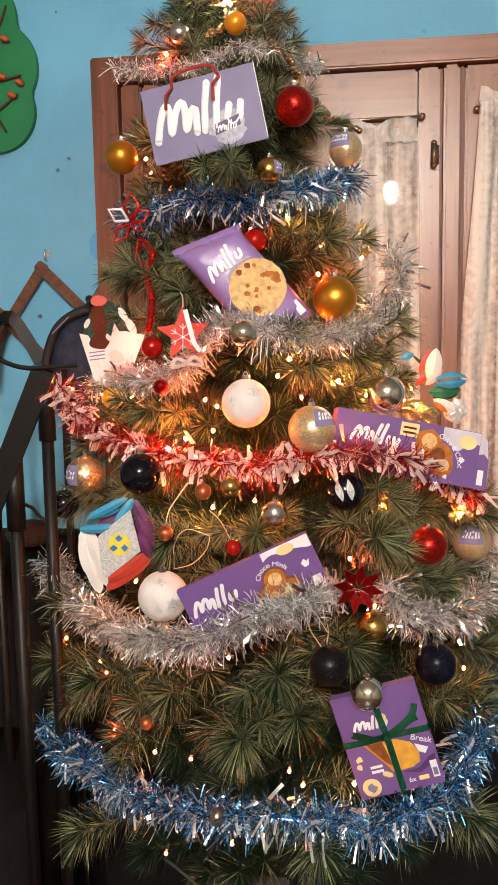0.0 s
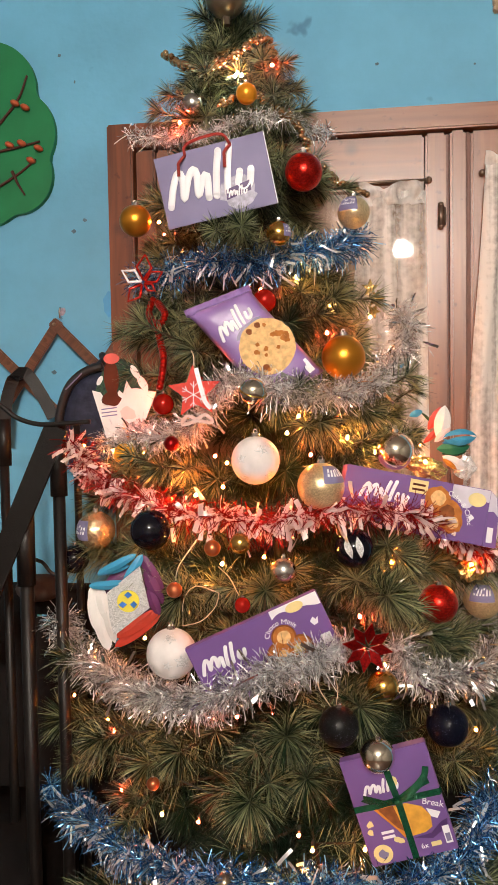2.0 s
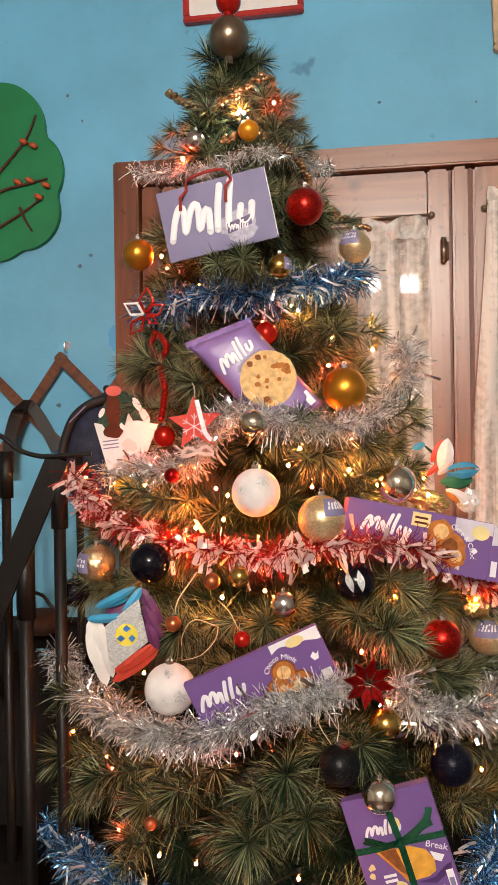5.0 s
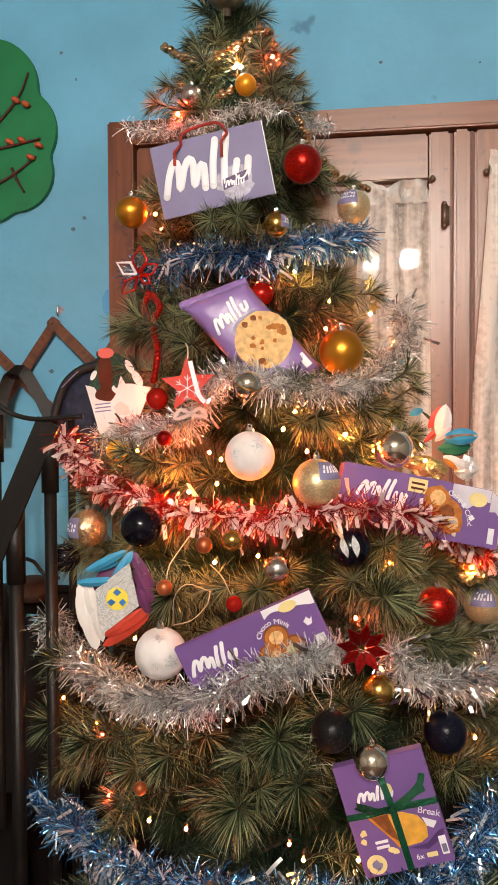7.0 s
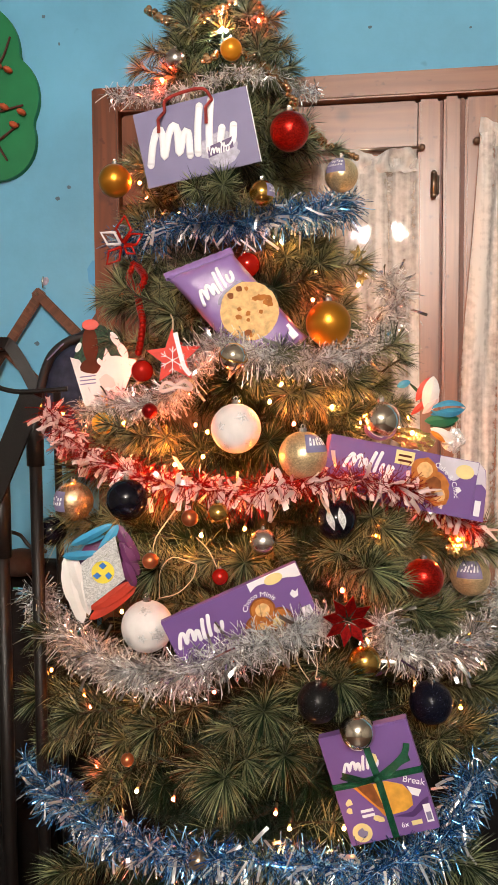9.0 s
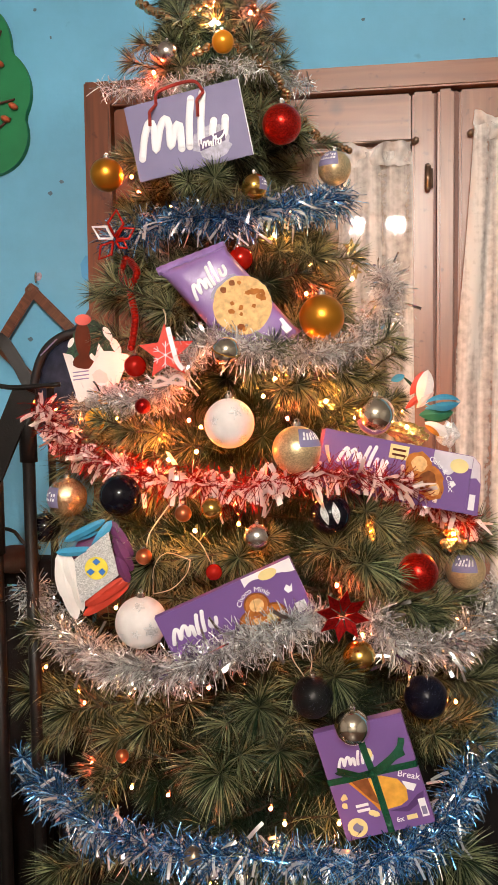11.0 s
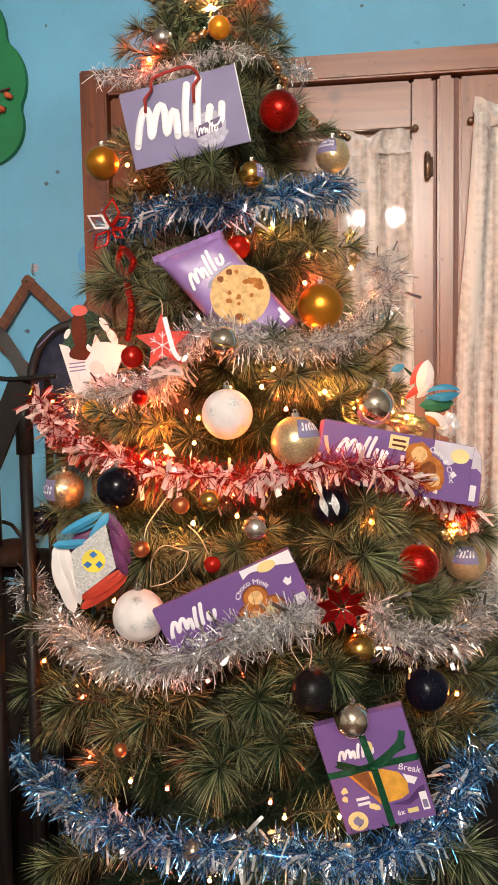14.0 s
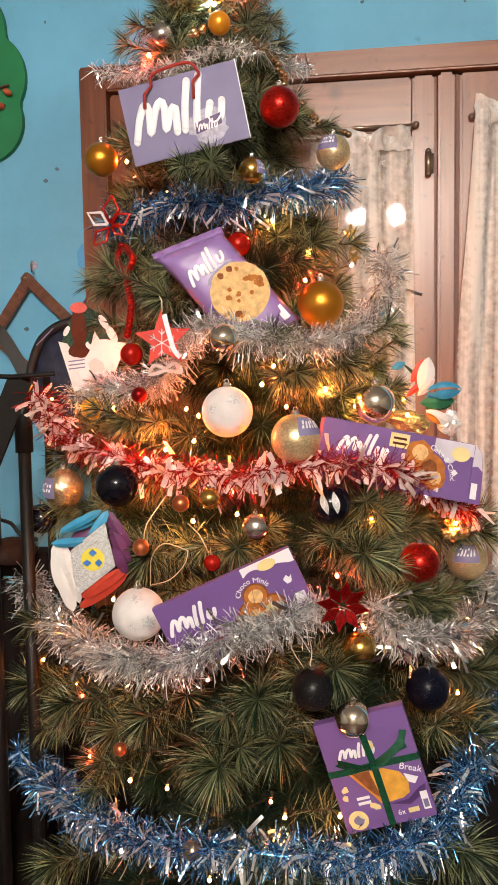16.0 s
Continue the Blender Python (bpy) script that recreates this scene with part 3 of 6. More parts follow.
def curtain(x0, x1, ztop, zbot, y, folds, spread0, spread1, head):
    """A gathered lace curtain hung from a thin rod; it narrows at the top."""
    cu = empty("lace_curtain", pose(0, 0, 0), "white lace curtain gathered on a thin rod at the door glass", "curtain", "door curtains")
    nu, nv = 110, 46
    vs, fs = [], []
    rn = random.Random(int(x0 * 1000))
    ph = [rn.uniform(0, 6.28) for _ in range(6)]
    for j in range(nv + 1):
        v = j / nv
        z = ztop + (zbot - ztop) * v
        for i in range(nu + 1):
            u = i / nu
            x = x0 + (x1 - x0) * u + (spread0 * (1 - u) + spread1 * u) * v
            wide = (x1 - x0) * 26
            d = 0.030 * noise.noise(Vector((u * wide * 0.55, v * 1.6, ph[0]))) + 0.012 * noise.noise(Vector((u * wide * 1.6, v * 2.4, ph[1]))) + 0.005 * noise.noise(Vector((u * wide * 3, v * 9, ph[2])))
            vs.append((x + 0.006 * noise.noise(Vector((u * 5, v * 3, ph[3]))), y + 0.85 * d, z + 0.010 * noise.noise(Vector((u * wide, 0, ph[4]))) * (1 - v)))
    for j in range(nv):
        for i in range(nu):
            k = j * (nu + 1) + i
            fs.append((k, k + 1, k + nu + 2, k + nu + 1))
    raw("cloth", vs, fs, "lace", cu, smooth=True)
    vs, fs = [], []
    for j in range(9):
        v = j / 8
        for i in range(nu + 1):
            u = i / nu
            wide = (x1 - x0) * 30
            crumple = noise.noise(Vector((u * wide * 1.5, v * 2.0, ph[5])))
            vs.append((x0 + (x1 - x0) * u + 0.006 * crumple, y - 0.008 + 0.040 * (0.2 + math.sin(v * math.pi)) * noise.noise(Vector((u * wide, v * 1.2, ph[3]))), ztop + head * (1 - v) * (0.75 + 1.1 * noise.noise(Vector((u * wide * 0.8, 2.0, ph[1])))) - 0.03 * v + 0.006 * crumple))
    for j in range(8):
        for i in range(nu):
            k = j * (nu + 1) + i
            fs.append((k, k + 1, k + nu + 2, k + nu + 1))
    raw("heading", vs, fs, "lace_thick", cu, smooth=True)
    return cu


curtain(0.136, 0.286, 1.914, 0.45, 1.736, 7, -0.10, 0.015, 0.026)
curtain(0.418, 0.755, 1.961, 0.40, 1.732, 9, -0.110, 0.03, 0.034)
for x0, x1, z0, y0 in ((0.033, 0.299, 1.940, 1.7435), (0.409, 0.775, 1.949, 1.742)):
    rod = empty("curtain_rod", pose(x0, y0, z0), "thin dark brass curtain rod on the door leaf", "curtain rod", "curtain rods")
    part("bar", tube(bmesh.new(), [(0, 0, 0), (x1 - x0, 0, 0)], 0.0035, 8), "brass", rod, smooth=True)
    for xe in (0.004, x1 - x0 - 0.004):
        part("finial", ball(bmesh.new(), (xe, 0, 0), 0.0075, 12, 8), "brass", rod, "", True)
        part("bracket", tube(bmesh.new(), [(xe * 0.98, 0, 0), (xe * 0.98, 0.016, -0.002)], 0.004, 8), "brass", rod)


# wall things: painted tree, picture frames, peg rack
cut = empty("tree_cutout", pose(*(-0.747, 1.752, 2.108)), "flat green painted tree crown with glued twigs on the wall", "wall decoration")
S = 0.001414
lobes = [(-60, 20, 125), (-10, -70, 86), (28, 5, 80), (35, 75, 66), (-5, -95, 60), (-15, 95, 64), (-110, -60, 110), (-120, 80, 100), (-170, 10, 120)]
ring = []
for i in range(96):
    a = 2 * math.pi * i / 96
    dx, dz = math.cos(a), math.sin(a)
    best = 0.0
    for lx, lz, lr in lobes:
        px, pz = lx + 60, -lz
        bq = px * dx + pz * dz
        cq = bq * bq - (px * px + pz * pz - lr * lr)
        if cq >= 0:
            best = max(best, bq + math.sqrt(cq))
    ring.append(((-60 + best * dx) * S, best * dz * S))
part("crown_board", slab(bmesh.new(), ring, 0.010, -0.006), "mural", cut)
for pts, buds in ((((-30, -20), (10, -60), (45, -100), (62, -138 + 0)), ((40, -92), (58, -84))),
                  (((-40, 12), (0, -10), (42, -18), (82, -26)), ((28, -22), (50, -24))),
                  (((-45, 75), (0, 50), (40, 28), (74, 4)), ((66, 6), (80, -14))),
                  (((30, 36), (40, 58), (52, 78)), ())):
    k = len(pts)
    part("twig", tube(bmesh.new(), smooth_path([(x * S, -0.012, (-y - 46) * S + (0 if k > 3 else 0.02)) for x, y in pts], 0.006), 0.0042, 6, 0.0025), "twig", cut, smooth=True)
    for bx, by in buds:
        bm = ball(bmesh.new(), (0, 0, 0), 0.012, 10, 8, 0.6)
        b = part("bud", bm, "bud", cut, "rust-red bud", True)
        b.matrix_basis = pose(bx * S, -0.016, (-by - 46) * S, 0, 25, 0)


def picture_frame(name, loc, w, h, tilt, wm, label):
    e = empty(name, hang(loc, tilt, 0, 0), label, "picture")
    b = 0.014
    bbox("frame_bar", (-w / 2, -0.012, 0), (w / 2, 0.012, b), wm, e, "", 0.003)
    bbox("frame_bar", (-w / 2, -0.012, h - b), (w / 2, 0.012, h), wm, e, "", 0.003)
    bbox("frame_bar", (-w / 2, -0.0115, b + 0.0005), (-w / 2 + b, 0.0115, h - b - 0.0005), wm, e, "", 0.003)
    bbox("frame_bar", (w / 2 - b, -0.0115, b + 0.0005), (w / 2, 0.0115, h - b - 0.0005), wm, e, "", 0.003)
    bbox("sheet", (-w / 2 + b * 0.9, 0.0, b * 0.9), (w / 2 - b * 0.9, 0.006, h - b * 0.9), "paper", e, "pale printed sheet")
    return e


picture_frame("picture_frame", (-0.138, 1.751, 2.434), 0.2896, 0.2, -0.8, "red_frame", "thin red picture frame with a pale sheet on the blue wall")
picture_frame("picture_frame", (0.539, 1.751, 2.308), 0.2, 0.26, -1.5, "beige_frame", "beige wooden picture frame on the blue wall")

# expanding wooden peg rack
rk = empty("peg_rack", pose(*(-0.601, 1.735, 1.635), 0, -5, 0), "brown wooden expanding accordion peg rack on the wall", "coat rack")
S = 0.001389


def lath(x0, z0, x1, z1, y):
    L = math.hypot(x1 - x0, z1 - z0) * S
    bm = box(bmesh.new(), (-L / 2 - 0.012, -0.005, -0.0125), (L / 2 + 0.012, 0.005, 0.0125), 0.003)
    o = part("lath", bm, "rack", rk)
    o.matrix_basis = pose((x0 + x1) / 2 * S, y, -(z0 + z1) / 2 * S, 0, math.degrees(math.atan2(z1 - z0, x1 - x0)), 0)


PEGS = []
for k in range(-3, 2):
    x = k * 144
    lath(x - 72, 85, x, 0, 0.006)
    lath(x, 0, x + 72, 85, -0.006)
    lath(x - 72, 85, x, 170, -0.006)
    lath(x, 170, x + 72, 85, 0.006)
    PEGS += [(x, 0), (x + 72, 85)]
for x, z in PEGS:
    bm = bmesh.new()
    tube(bm, [(x * S, -0.008, -z * S), (x * S, -0.045 if z else -0.016, -z * S)], 0.008 if z else 0.004, 10)
    if z:
        ball(bm, (x * S, -0.047, -z * S), 0.012, 12, 8)
    part("peg", bm, "rack" if z else "brass", rk, smooth=True)
nail = empty("wall_hook", pose(*(-0.595, 1.758, 1.664)), "small pale metal hook screwed into the wall", "hook")
part("shank", tube(bmesh.new(), smooth_path([(0, 0, -0.012), (0, -0.012, -0.01), (0, -0.014, 0.006), (0.001, -0.01, 0.014)], 0.004), 0.0025, 6), "pearl_silver", nail, smooth=True)

plate_bm = slab(bmesh.new(), disc_pts(-0.001, 0.004, 0.011, 14, 0.8, 0.35, 5), 0.0055, 0.0035)
part("chipped_plaster", plate_bm, "print_pale", nail, "chipped pale plaster round the hook")
back = bpy.data.objects["wall_back"]
for sx, sz, sr, sq, sm in ((-0.548, 2.224, 0.0035, 0.6, "scuff"), (-0.531, 1.891, 0.004, 1.3, "scuff"), (-0.560, 1.865, 0.005, 1.0, "scuff"), (-0.585, 2.29, 0.004, 1.0, "scuff"),
                           (-0.476, 1.684, 0.032, 0.5, "deep_blue"), (0.18, 2.215, 0.003, 1.5, "scuff"), (0.40, 2.20, 0.0028, 1.0, "scuff"), (-0.62, 1.52, 0.005, 1.4, "scuff")):
    part("scuff", slab(bmesh.new(), disc_pts(sx, sz, sr, 12, sq, 0.25, int(sz * 1000)), WY + 0.002, WY - 0.0006), sm, back, "dull scuff in the paint" if sm == "scuff" else "darker patch of old blue paint")

# dark bag hanging from the rack
bag = empty("hanging_bag", hang((-0.453, 1.640, 1.401), 0, 0, 0), "dark navy quilted bag with a black rim hanging on the rack", "bag")
S = 0.001309
bm = ball(bmesh.new(), (0, 0, 0), 1.0, 32, 20)
for v in bm.verts:
    v.co = Vector((v.co.x * 78 * S, v.co.y * 0.035 * (1 + 0.15 * math.sin(9 * v.co.x) * math.cos(7 * v.co.z)), v.co.z * (92 if v.co.z > 0 else 150) * S))
part("body", bm, "bag", bag, smooth=True)
part("rim", tube(bmesh.new(), smooth_path([(-70 * S, -0.02, -70 * S), (-78 * S, -0.022, -18 * S), (-74 * S, -0.024, 20 * S), (-56 * S, -0.026, 62 * S), (-28 * S, -0.024, 86 * S), (4 * S, -0.02, 96 * S)], 0.008), 0.010, 10), "rubber", bag, "black padded rim", True)
part("strap", tube(bmesh.new(), smooth_path([(-10 * S, -0.02, 92 * S), (-6 * S, 0.03, 108 * S), (-14 * S, 0.05, 118 * S)], 0.008), 0.009, 8), "rubber", bag, "", True)
for k in range(6):
    o = bbox("print_bar", (-0.0012, -0.001, -0.0045), (0.0012, 0.001, 0.0045), "lilac", bag, "pale print")
    o.matrix_basis = pose((-57 + 5.0 * k) * S, -0.0385, (58 + 4.6 * k) * S, 0, 50, 0)
# dark band in place of the shading on a lath of the rack
sp = empty("hanging_strap", pose(*(-0.674, 1.680, 1.514)), "dark brown band that stands in for shading on a rack lath", "strap")
part("band", ribbon(bmesh.new(), smooth_path([(-34 * S, 0, -120 * S), (-26 * S, -0.004, -50 * S), (-8 * S, -0.006, -4 * S), (14 * S, -0.008, 2 * S), (40 * S, -0.006, -34 * S), (62 * S, 0, -80 * S)], 0.01), 22 * S, (0.75, 0.2, 0.6), 0.004), "iron", sp)

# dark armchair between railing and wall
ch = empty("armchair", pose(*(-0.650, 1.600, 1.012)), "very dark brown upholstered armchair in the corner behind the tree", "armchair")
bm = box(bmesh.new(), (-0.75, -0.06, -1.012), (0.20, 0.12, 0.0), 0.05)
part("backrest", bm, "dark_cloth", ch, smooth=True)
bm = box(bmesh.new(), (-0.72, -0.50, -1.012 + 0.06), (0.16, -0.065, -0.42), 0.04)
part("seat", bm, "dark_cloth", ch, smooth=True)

# iron stair railing
rail = empty("stair_railing", pose(0, 0, 0), "dark iron stair railing with round balusters and flat handrail", "railing")
for (px, py), z0, z1, r in (((-0.417, 1.25), 0.0, 1.402, 0.0114), ((-0.485, 1.25), 0.0, 1.273, 0.0135), ((-0.568, 1.35), 0.0, 1.408, 0.0094), ((-0.471, 1.5), 0.0, 1.404, 0.0083)):
    part("baluster", tube(bmesh.new(), [(px, py, z0), (px, py, z1)], r, 14), "iron", rail, smooth=True)
for (px, py), z0, z1, r in (((-0.417, 1.250, 1.273)[:2], 1.271, 1.402, 0.0156), ((-0.485, 1.250, 1.105)[:2], 1.103, 1.241, 0.0172), ((-0.567, 1.350, 1.318)[:2], 1.320, 1.413, 0.0135)):
    part("sleeve", tube(bmesh.new(), [(px, py, z0), (px, py, z1)], r, 16), "iron", rail, smooth=True)
a, b = (-0.412, 1.235, 1.400), (-0.597, 1.235, 0.996)
part("handrail", ribbon(bmesh.new(), [a, ((a[0] + b[0]) / 2, a[1], (a[2] + b[2]) / 2), b], 0.0437, (1, 0, 0.4), 0.008), "iron", rail, "flat iron handrail")
part("rail_bar", tube(bmesh.new(), smooth_path([(-0.585, 1.230, 1.475), (-0.520, 1.230, 1.443), (-0.487, 1.230, 1.418), (-0.444, 1.230, 1.405), (-0.390, 1.230, 1.406), (-0.347, 1.230, 1.409)], 0.01), 0.0045, 10), "iron", rail, "curved thin top rod", True)
part("cable", tube(bmesh.new(), smooth_path([(-0.539, 1.400, 1.123), (-0.515, 1.400, 1.116), (-0.495, 1.400, 1.093), (-0.461, 1.400, 1.084)], 0.01), 0.004, 8), "rubber", rail, "", True)


cu = empty("cushion", pose(*(-0.588, 1.560, 1.025)), "grey-brown soft cushion lying on the dark armchair", "cushion")
part("cover", ball(bmesh.new(), (0, 0, 0), 0.055, 20, 12, 0.55), "cushion", cu, smooth=True)

# near-black block added between tree and door in place of the shade there
lc = empty("low_chest", pose(0.12, 1.62, 0), "near-black block added in place of the shade behind the tree", "chest")
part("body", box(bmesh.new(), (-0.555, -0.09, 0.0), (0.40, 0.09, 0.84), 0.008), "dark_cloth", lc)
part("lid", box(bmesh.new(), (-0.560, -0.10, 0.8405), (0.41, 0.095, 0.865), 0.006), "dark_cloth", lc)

# mauve-grey box and cable low behind the tree
gb = empty("socket_box", pose(*(-0.145, 1.500, 0.235)), "mauve-grey plastic box low behind the tree", "box")
part("case", box(bmesh.new(), (-0.09, -0.03, -0.16), (0.14, 0.05, 0.012), 0.006), "grey_box", gb)

# ---- the tree ----
TX, TY, TTOP, SLOPE = 0.075, 1.42, 2.3, 0.272
LEAN = -0.0860      # the tree leans a little to one side


def radius(z):
    return max(0.03, SLOPE * (TTOP - z))


tree = empty("christmas_tree", pose(TX, TY, 0), "tall green artificial pine Christmas tree with long needles", "christmas tree")
part("trunk", tube(bmesh.new(), [(0, 0, 0.05), (LEAN, 0, 1.0), (LEAN * (TTOP - 0.13), 0, TTOP - 0.13)], 0.022, 12, 0.008), "stem", tree, "brown wrapped trunk", True)
bm = bmesh.new()
for a in (0, 90, 180, 270):
    c, s = math.cos(radians(a + 40)), math.sin(radians(a + 40))
    tube(bm, [(0, 0, 0.12), (0.16 * c, 0.16 * s, 0.03), (0.26 * c, 0.26 * s, 0.012)], 0.011, 8)
part("stand", bm, "iron", tree, "dark metal stand", True)

rng = np.random.default_rng(7)


def spray(verts, faces, slots, a, b, n, length, spread, pale, burst=0.0):
    """Long needles round the twig from a to b, swept towards its tip; burst: share that fans out at the very tip."""
    a, b = np.array(a), np.array(b)
    d = b - a
    d /= np.linalg.norm(d)
    t = rng.random(n) ** 0.7
    t = np.where(rng.random(n) < burst, 0.94 + 0.06 * rng.random(n), t)
    base = a + (b - a) * t[:, None]
    r = rng.normal(size=(n, 3))
    r -= (r @ d)[:, None] * d
    r /= np.linalg.norm(r, axis=1)[:, None]
    fwd = spread * (0.45 + 0.9 * rng.random(n))
    fwd = np.where(t > 0.9, fwd + 1.3 * rng.random(n) ** 2, fwd)
    w = d * fwd[:, None] + r + 0.24 * rng.normal(size=(n, 3))
    w[:, 2] -= 0.12
    w /= np.linalg.norm(w, axis=1)[:, None]
    ln = length * (0.72 + 0.42 * rng.random(n))
    mid = base + w * (ln * 0.6)[:, None]
    tip = base + w * ln[:, None]
    tip[:, 2] -= 0.07 * ln
    s = np.cross(w, rng.normal(size=(n, 3)))
    s /= np.linalg.norm(s, axis=1)[:, None]
    s *= 0.00062
    k = len(verts)
    block = np.stack([base - s, base + s, mid + s * 0.95, mid - s * 0.95, tip + s * 0.7], axis=1).reshape(-1, 3)
    verts.extend(map(tuple, block))
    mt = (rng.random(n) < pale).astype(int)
    for i in range(n):
        q = k + 5 * i
        faces.append((q, q + 1, q + 2, q + 3))
        faces.append((q + 3, q + 2, q + 4))
        slots.extend((int(mt[i]), int(mt[i])))


def branch(z, ang, reach, rise, length=0.066, pale=0.3, count=330):
    """One branch: a wire stem with side twigs, each ending in a brush of needles."""
    c, s = math.cos(ang), math.sin(ang)
    root = np.array((LEAN * z, 0.0, z))
    tip = np.array((LEAN * z + c * reach, s * reach, z + rise))
    knee = np.array((LEAN * z + c * reach * 0.55, s * reach * 0.55, z + rise * 0.3))
    verts, faces, slots = [], [], []
    start = root + (tip - root) * max(0.25, 1 - 0.11 / max(reach, 0.02))
    twigs = [(start, tip)]
    nt = 1 if reach < 0.12 else 2
    for i in range(nt):
        f = 0.5 + 0.4 * (i + rng.random()) / nt
        p = root + (tip - root) * f
        side = (1 if (i + int(z * 50)) % 2 else -1) * (0.4 + 0.45 * rng.random())
        ca, sa = math.cos(ang + side), math.sin(ang + side)
        L = 0.05 + 0.07 * rng.random() * min(1, reach * 4)
        twigs.append((p, p + np.array((ca * L, sa * L, L * (rng.random() * 0.8 - 0.2)))))
    front = math.sin(ang) < 0.45
    for i, (p, q) in enumerate(twigs):
        spray(verts, faces, slots, p, q, (int(count * 1.3) if i == 0 else 190) if front else 90, length * (1.0 if i == 0 else 0.85), 0.8, pale, 0.35)
    # inner needles all dark, in place of the shade inside the tree
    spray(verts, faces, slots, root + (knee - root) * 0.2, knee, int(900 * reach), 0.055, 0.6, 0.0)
    for p, q, r0 in [(root, knee, 0.004), (knee, tip, 0.003)] + [(p, q, 0.002) for p, q in twigs[1:]]:
        d = q - p
        u = np.cross(d, (0.3, 0.2, 1.0))
        u /= np.linalg.norm(u)
        w = np.cross(d, u)
        w /= np.linalg.norm(w)
        b = len(verts)
        for e in (p, q):
            for m in range(4):
                verts.append(tuple(e + r0 * (u * math.cos(m * 1.5708) + w * math.sin(m * 1.5708))))
        for m in range(4):
            faces.append((b + m, b + (m + 1) % 4, b + 4 + (m + 1) % 4, b + 4 + m))
            slots.append(2)
    raw("branch", verts, faces, ["needle", "needle_lit", "stem"], tree, slots=slots)


z, turn = 0.46, 0.0
while z < 2.04:
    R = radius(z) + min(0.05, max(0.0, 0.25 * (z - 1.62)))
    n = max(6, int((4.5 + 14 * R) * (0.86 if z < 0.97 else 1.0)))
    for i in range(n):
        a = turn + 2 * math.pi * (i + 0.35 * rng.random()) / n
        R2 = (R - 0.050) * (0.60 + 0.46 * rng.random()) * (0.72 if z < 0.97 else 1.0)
        # pale share: cut below 0.97 as shade, raised above 1.75 as light
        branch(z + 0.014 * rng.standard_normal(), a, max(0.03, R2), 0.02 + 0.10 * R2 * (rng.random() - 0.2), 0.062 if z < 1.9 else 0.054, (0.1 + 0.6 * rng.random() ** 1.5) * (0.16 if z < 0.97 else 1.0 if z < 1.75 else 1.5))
    turn += 1.1
    z += 0.064 + 0.10 * radius(z)
for i in range(16):
    branch(1.97 + 0.012 * i, i * 2.4, 0.042 - 0.0018 * i, 0.045, 0.060, 0.4)

# large brushes that stick out towards the viewer; lower ones get fewer pale needles, as shade
for (x, y, zz), ln, n in (((-0.034, 0.996, 0.836), 0.088, 460), ((0.021, 1.021, 0.929), 0.078, 380), ((0.179, 1.136, 1.121), 0.085, 460), ((-0.322, 1.160, 0.853), 0.075, 300), ((-0.410, 1.290, 0.759), 0.07, 240),
                          ((-0.149, 1.215, 1.531), 0.075, 320), ((-0.162, 1.114, 1.120), 0.078, 380), ((-0.214, 1.201, 1.328), 0.06, 300), ((-0.050, 1.118, 1.722), 0.055, 300), ((0.093, 1.295, 1.623), 0.07, 320),
                          ((0.143, 1.241, 1.421), 0.07, 320), ((-0.326, 1.103, 0.607), 0.08, 360), ((0.087, 0.969, 0.683), 0.08, 360), ((0.132, 1.067, 0.962), 0.075, 300), ((-0.003, 1.173, 1.437), 0.06, 260),
                          ((-0.017, 1.093, 1.137), 0.065, 260), ((0.320, 1.080, 0.685), 0.085, 380), ((0.351, 1.207, 0.806), 0.08, 300), ((0.070, 1.193, 1.404), 0.065, 280), ((0.247, 1.186, 1.046), 0.06, 220),
                          ((-0.358, 1.313, 1.258), 0.075, 300), ((-0.386, 1.296, 1.148), 0.075, 300), ((-0.312, 1.339, 1.142), 0.07, 260), ((-0.403, 1.291, 0.957), 0.075, 300), ((-0.324, 1.330, 1.310), 0.07, 260),
                          ((0.199, 1.212, 1.174), 0.075, 300), ((0.324, 1.407, 1.117), 0.075, 300), ((0.255, 1.222, 1.017), 0.075, 280), ((0.371, 1.412, 0.925), 0.08, 300), ((0.142, 1.297, 1.443), 0.07, 280),
                          ((0.125, 1.383, 1.551), 0.065, 280), ((-0.251, 1.364, 1.599), 0.065, 280), ((-0.144, 1.318, 2.055), 0.054, 240), ((-0.155, 1.310, 2.005), 0.056, 260), ((-0.169, 1.313, 1.961), 0.058, 260), ((-0.045, 1.337, 2.087), 0.054, 240), ((-0.019, 1.327, 2.016), 0.056, 260), ((0.002, 1.322, 1.962), 0.058, 260), ((-0.206, 1.310, 1.736), 0.06, 240), ((0.060, 1.350, 1.836), 0.05, 220),
                          ((-0.429, 1.273, 0.840), 0.08, 300), ((0.049, 1.041, 0.855), 0.08, 320), ((-0.162, 1.080, 0.871), 0.075, 280),
                          ((0.360, 1.408, 0.995), 0.075, 320), ((0.294, 1.255, 1.019), 0.07, 300), ((0.227, 1.412, 1.366), 0.06, 280), ((0.194, 1.415, 1.408), 0.06, 260),
                          ((0.379, 1.349, 0.865), 0.08, 340), ((0.425, 1.410, 0.790), 0.08, 340), ((0.336, 1.231, 0.833), 0.075, 300), ((0.388, 1.388, 1.111), 0.07, 260), ((-0.225, 1.310, 1.803), 0.06, 240), ((-0.237, 1.310, 1.709), 0.06, 260), ((-0.273, 1.320, 1.563), 0.065, 260), ((-0.286, 1.310, 1.495), 0.06, 240), ((-0.250, 1.310, 1.623), 0.06, 240),
                          ((-0.233, 1.145, 0.820), 0.075, 280), ((-0.261, 1.152, 0.757), 0.075, 280)):
    ax = TX + LEAN * zz
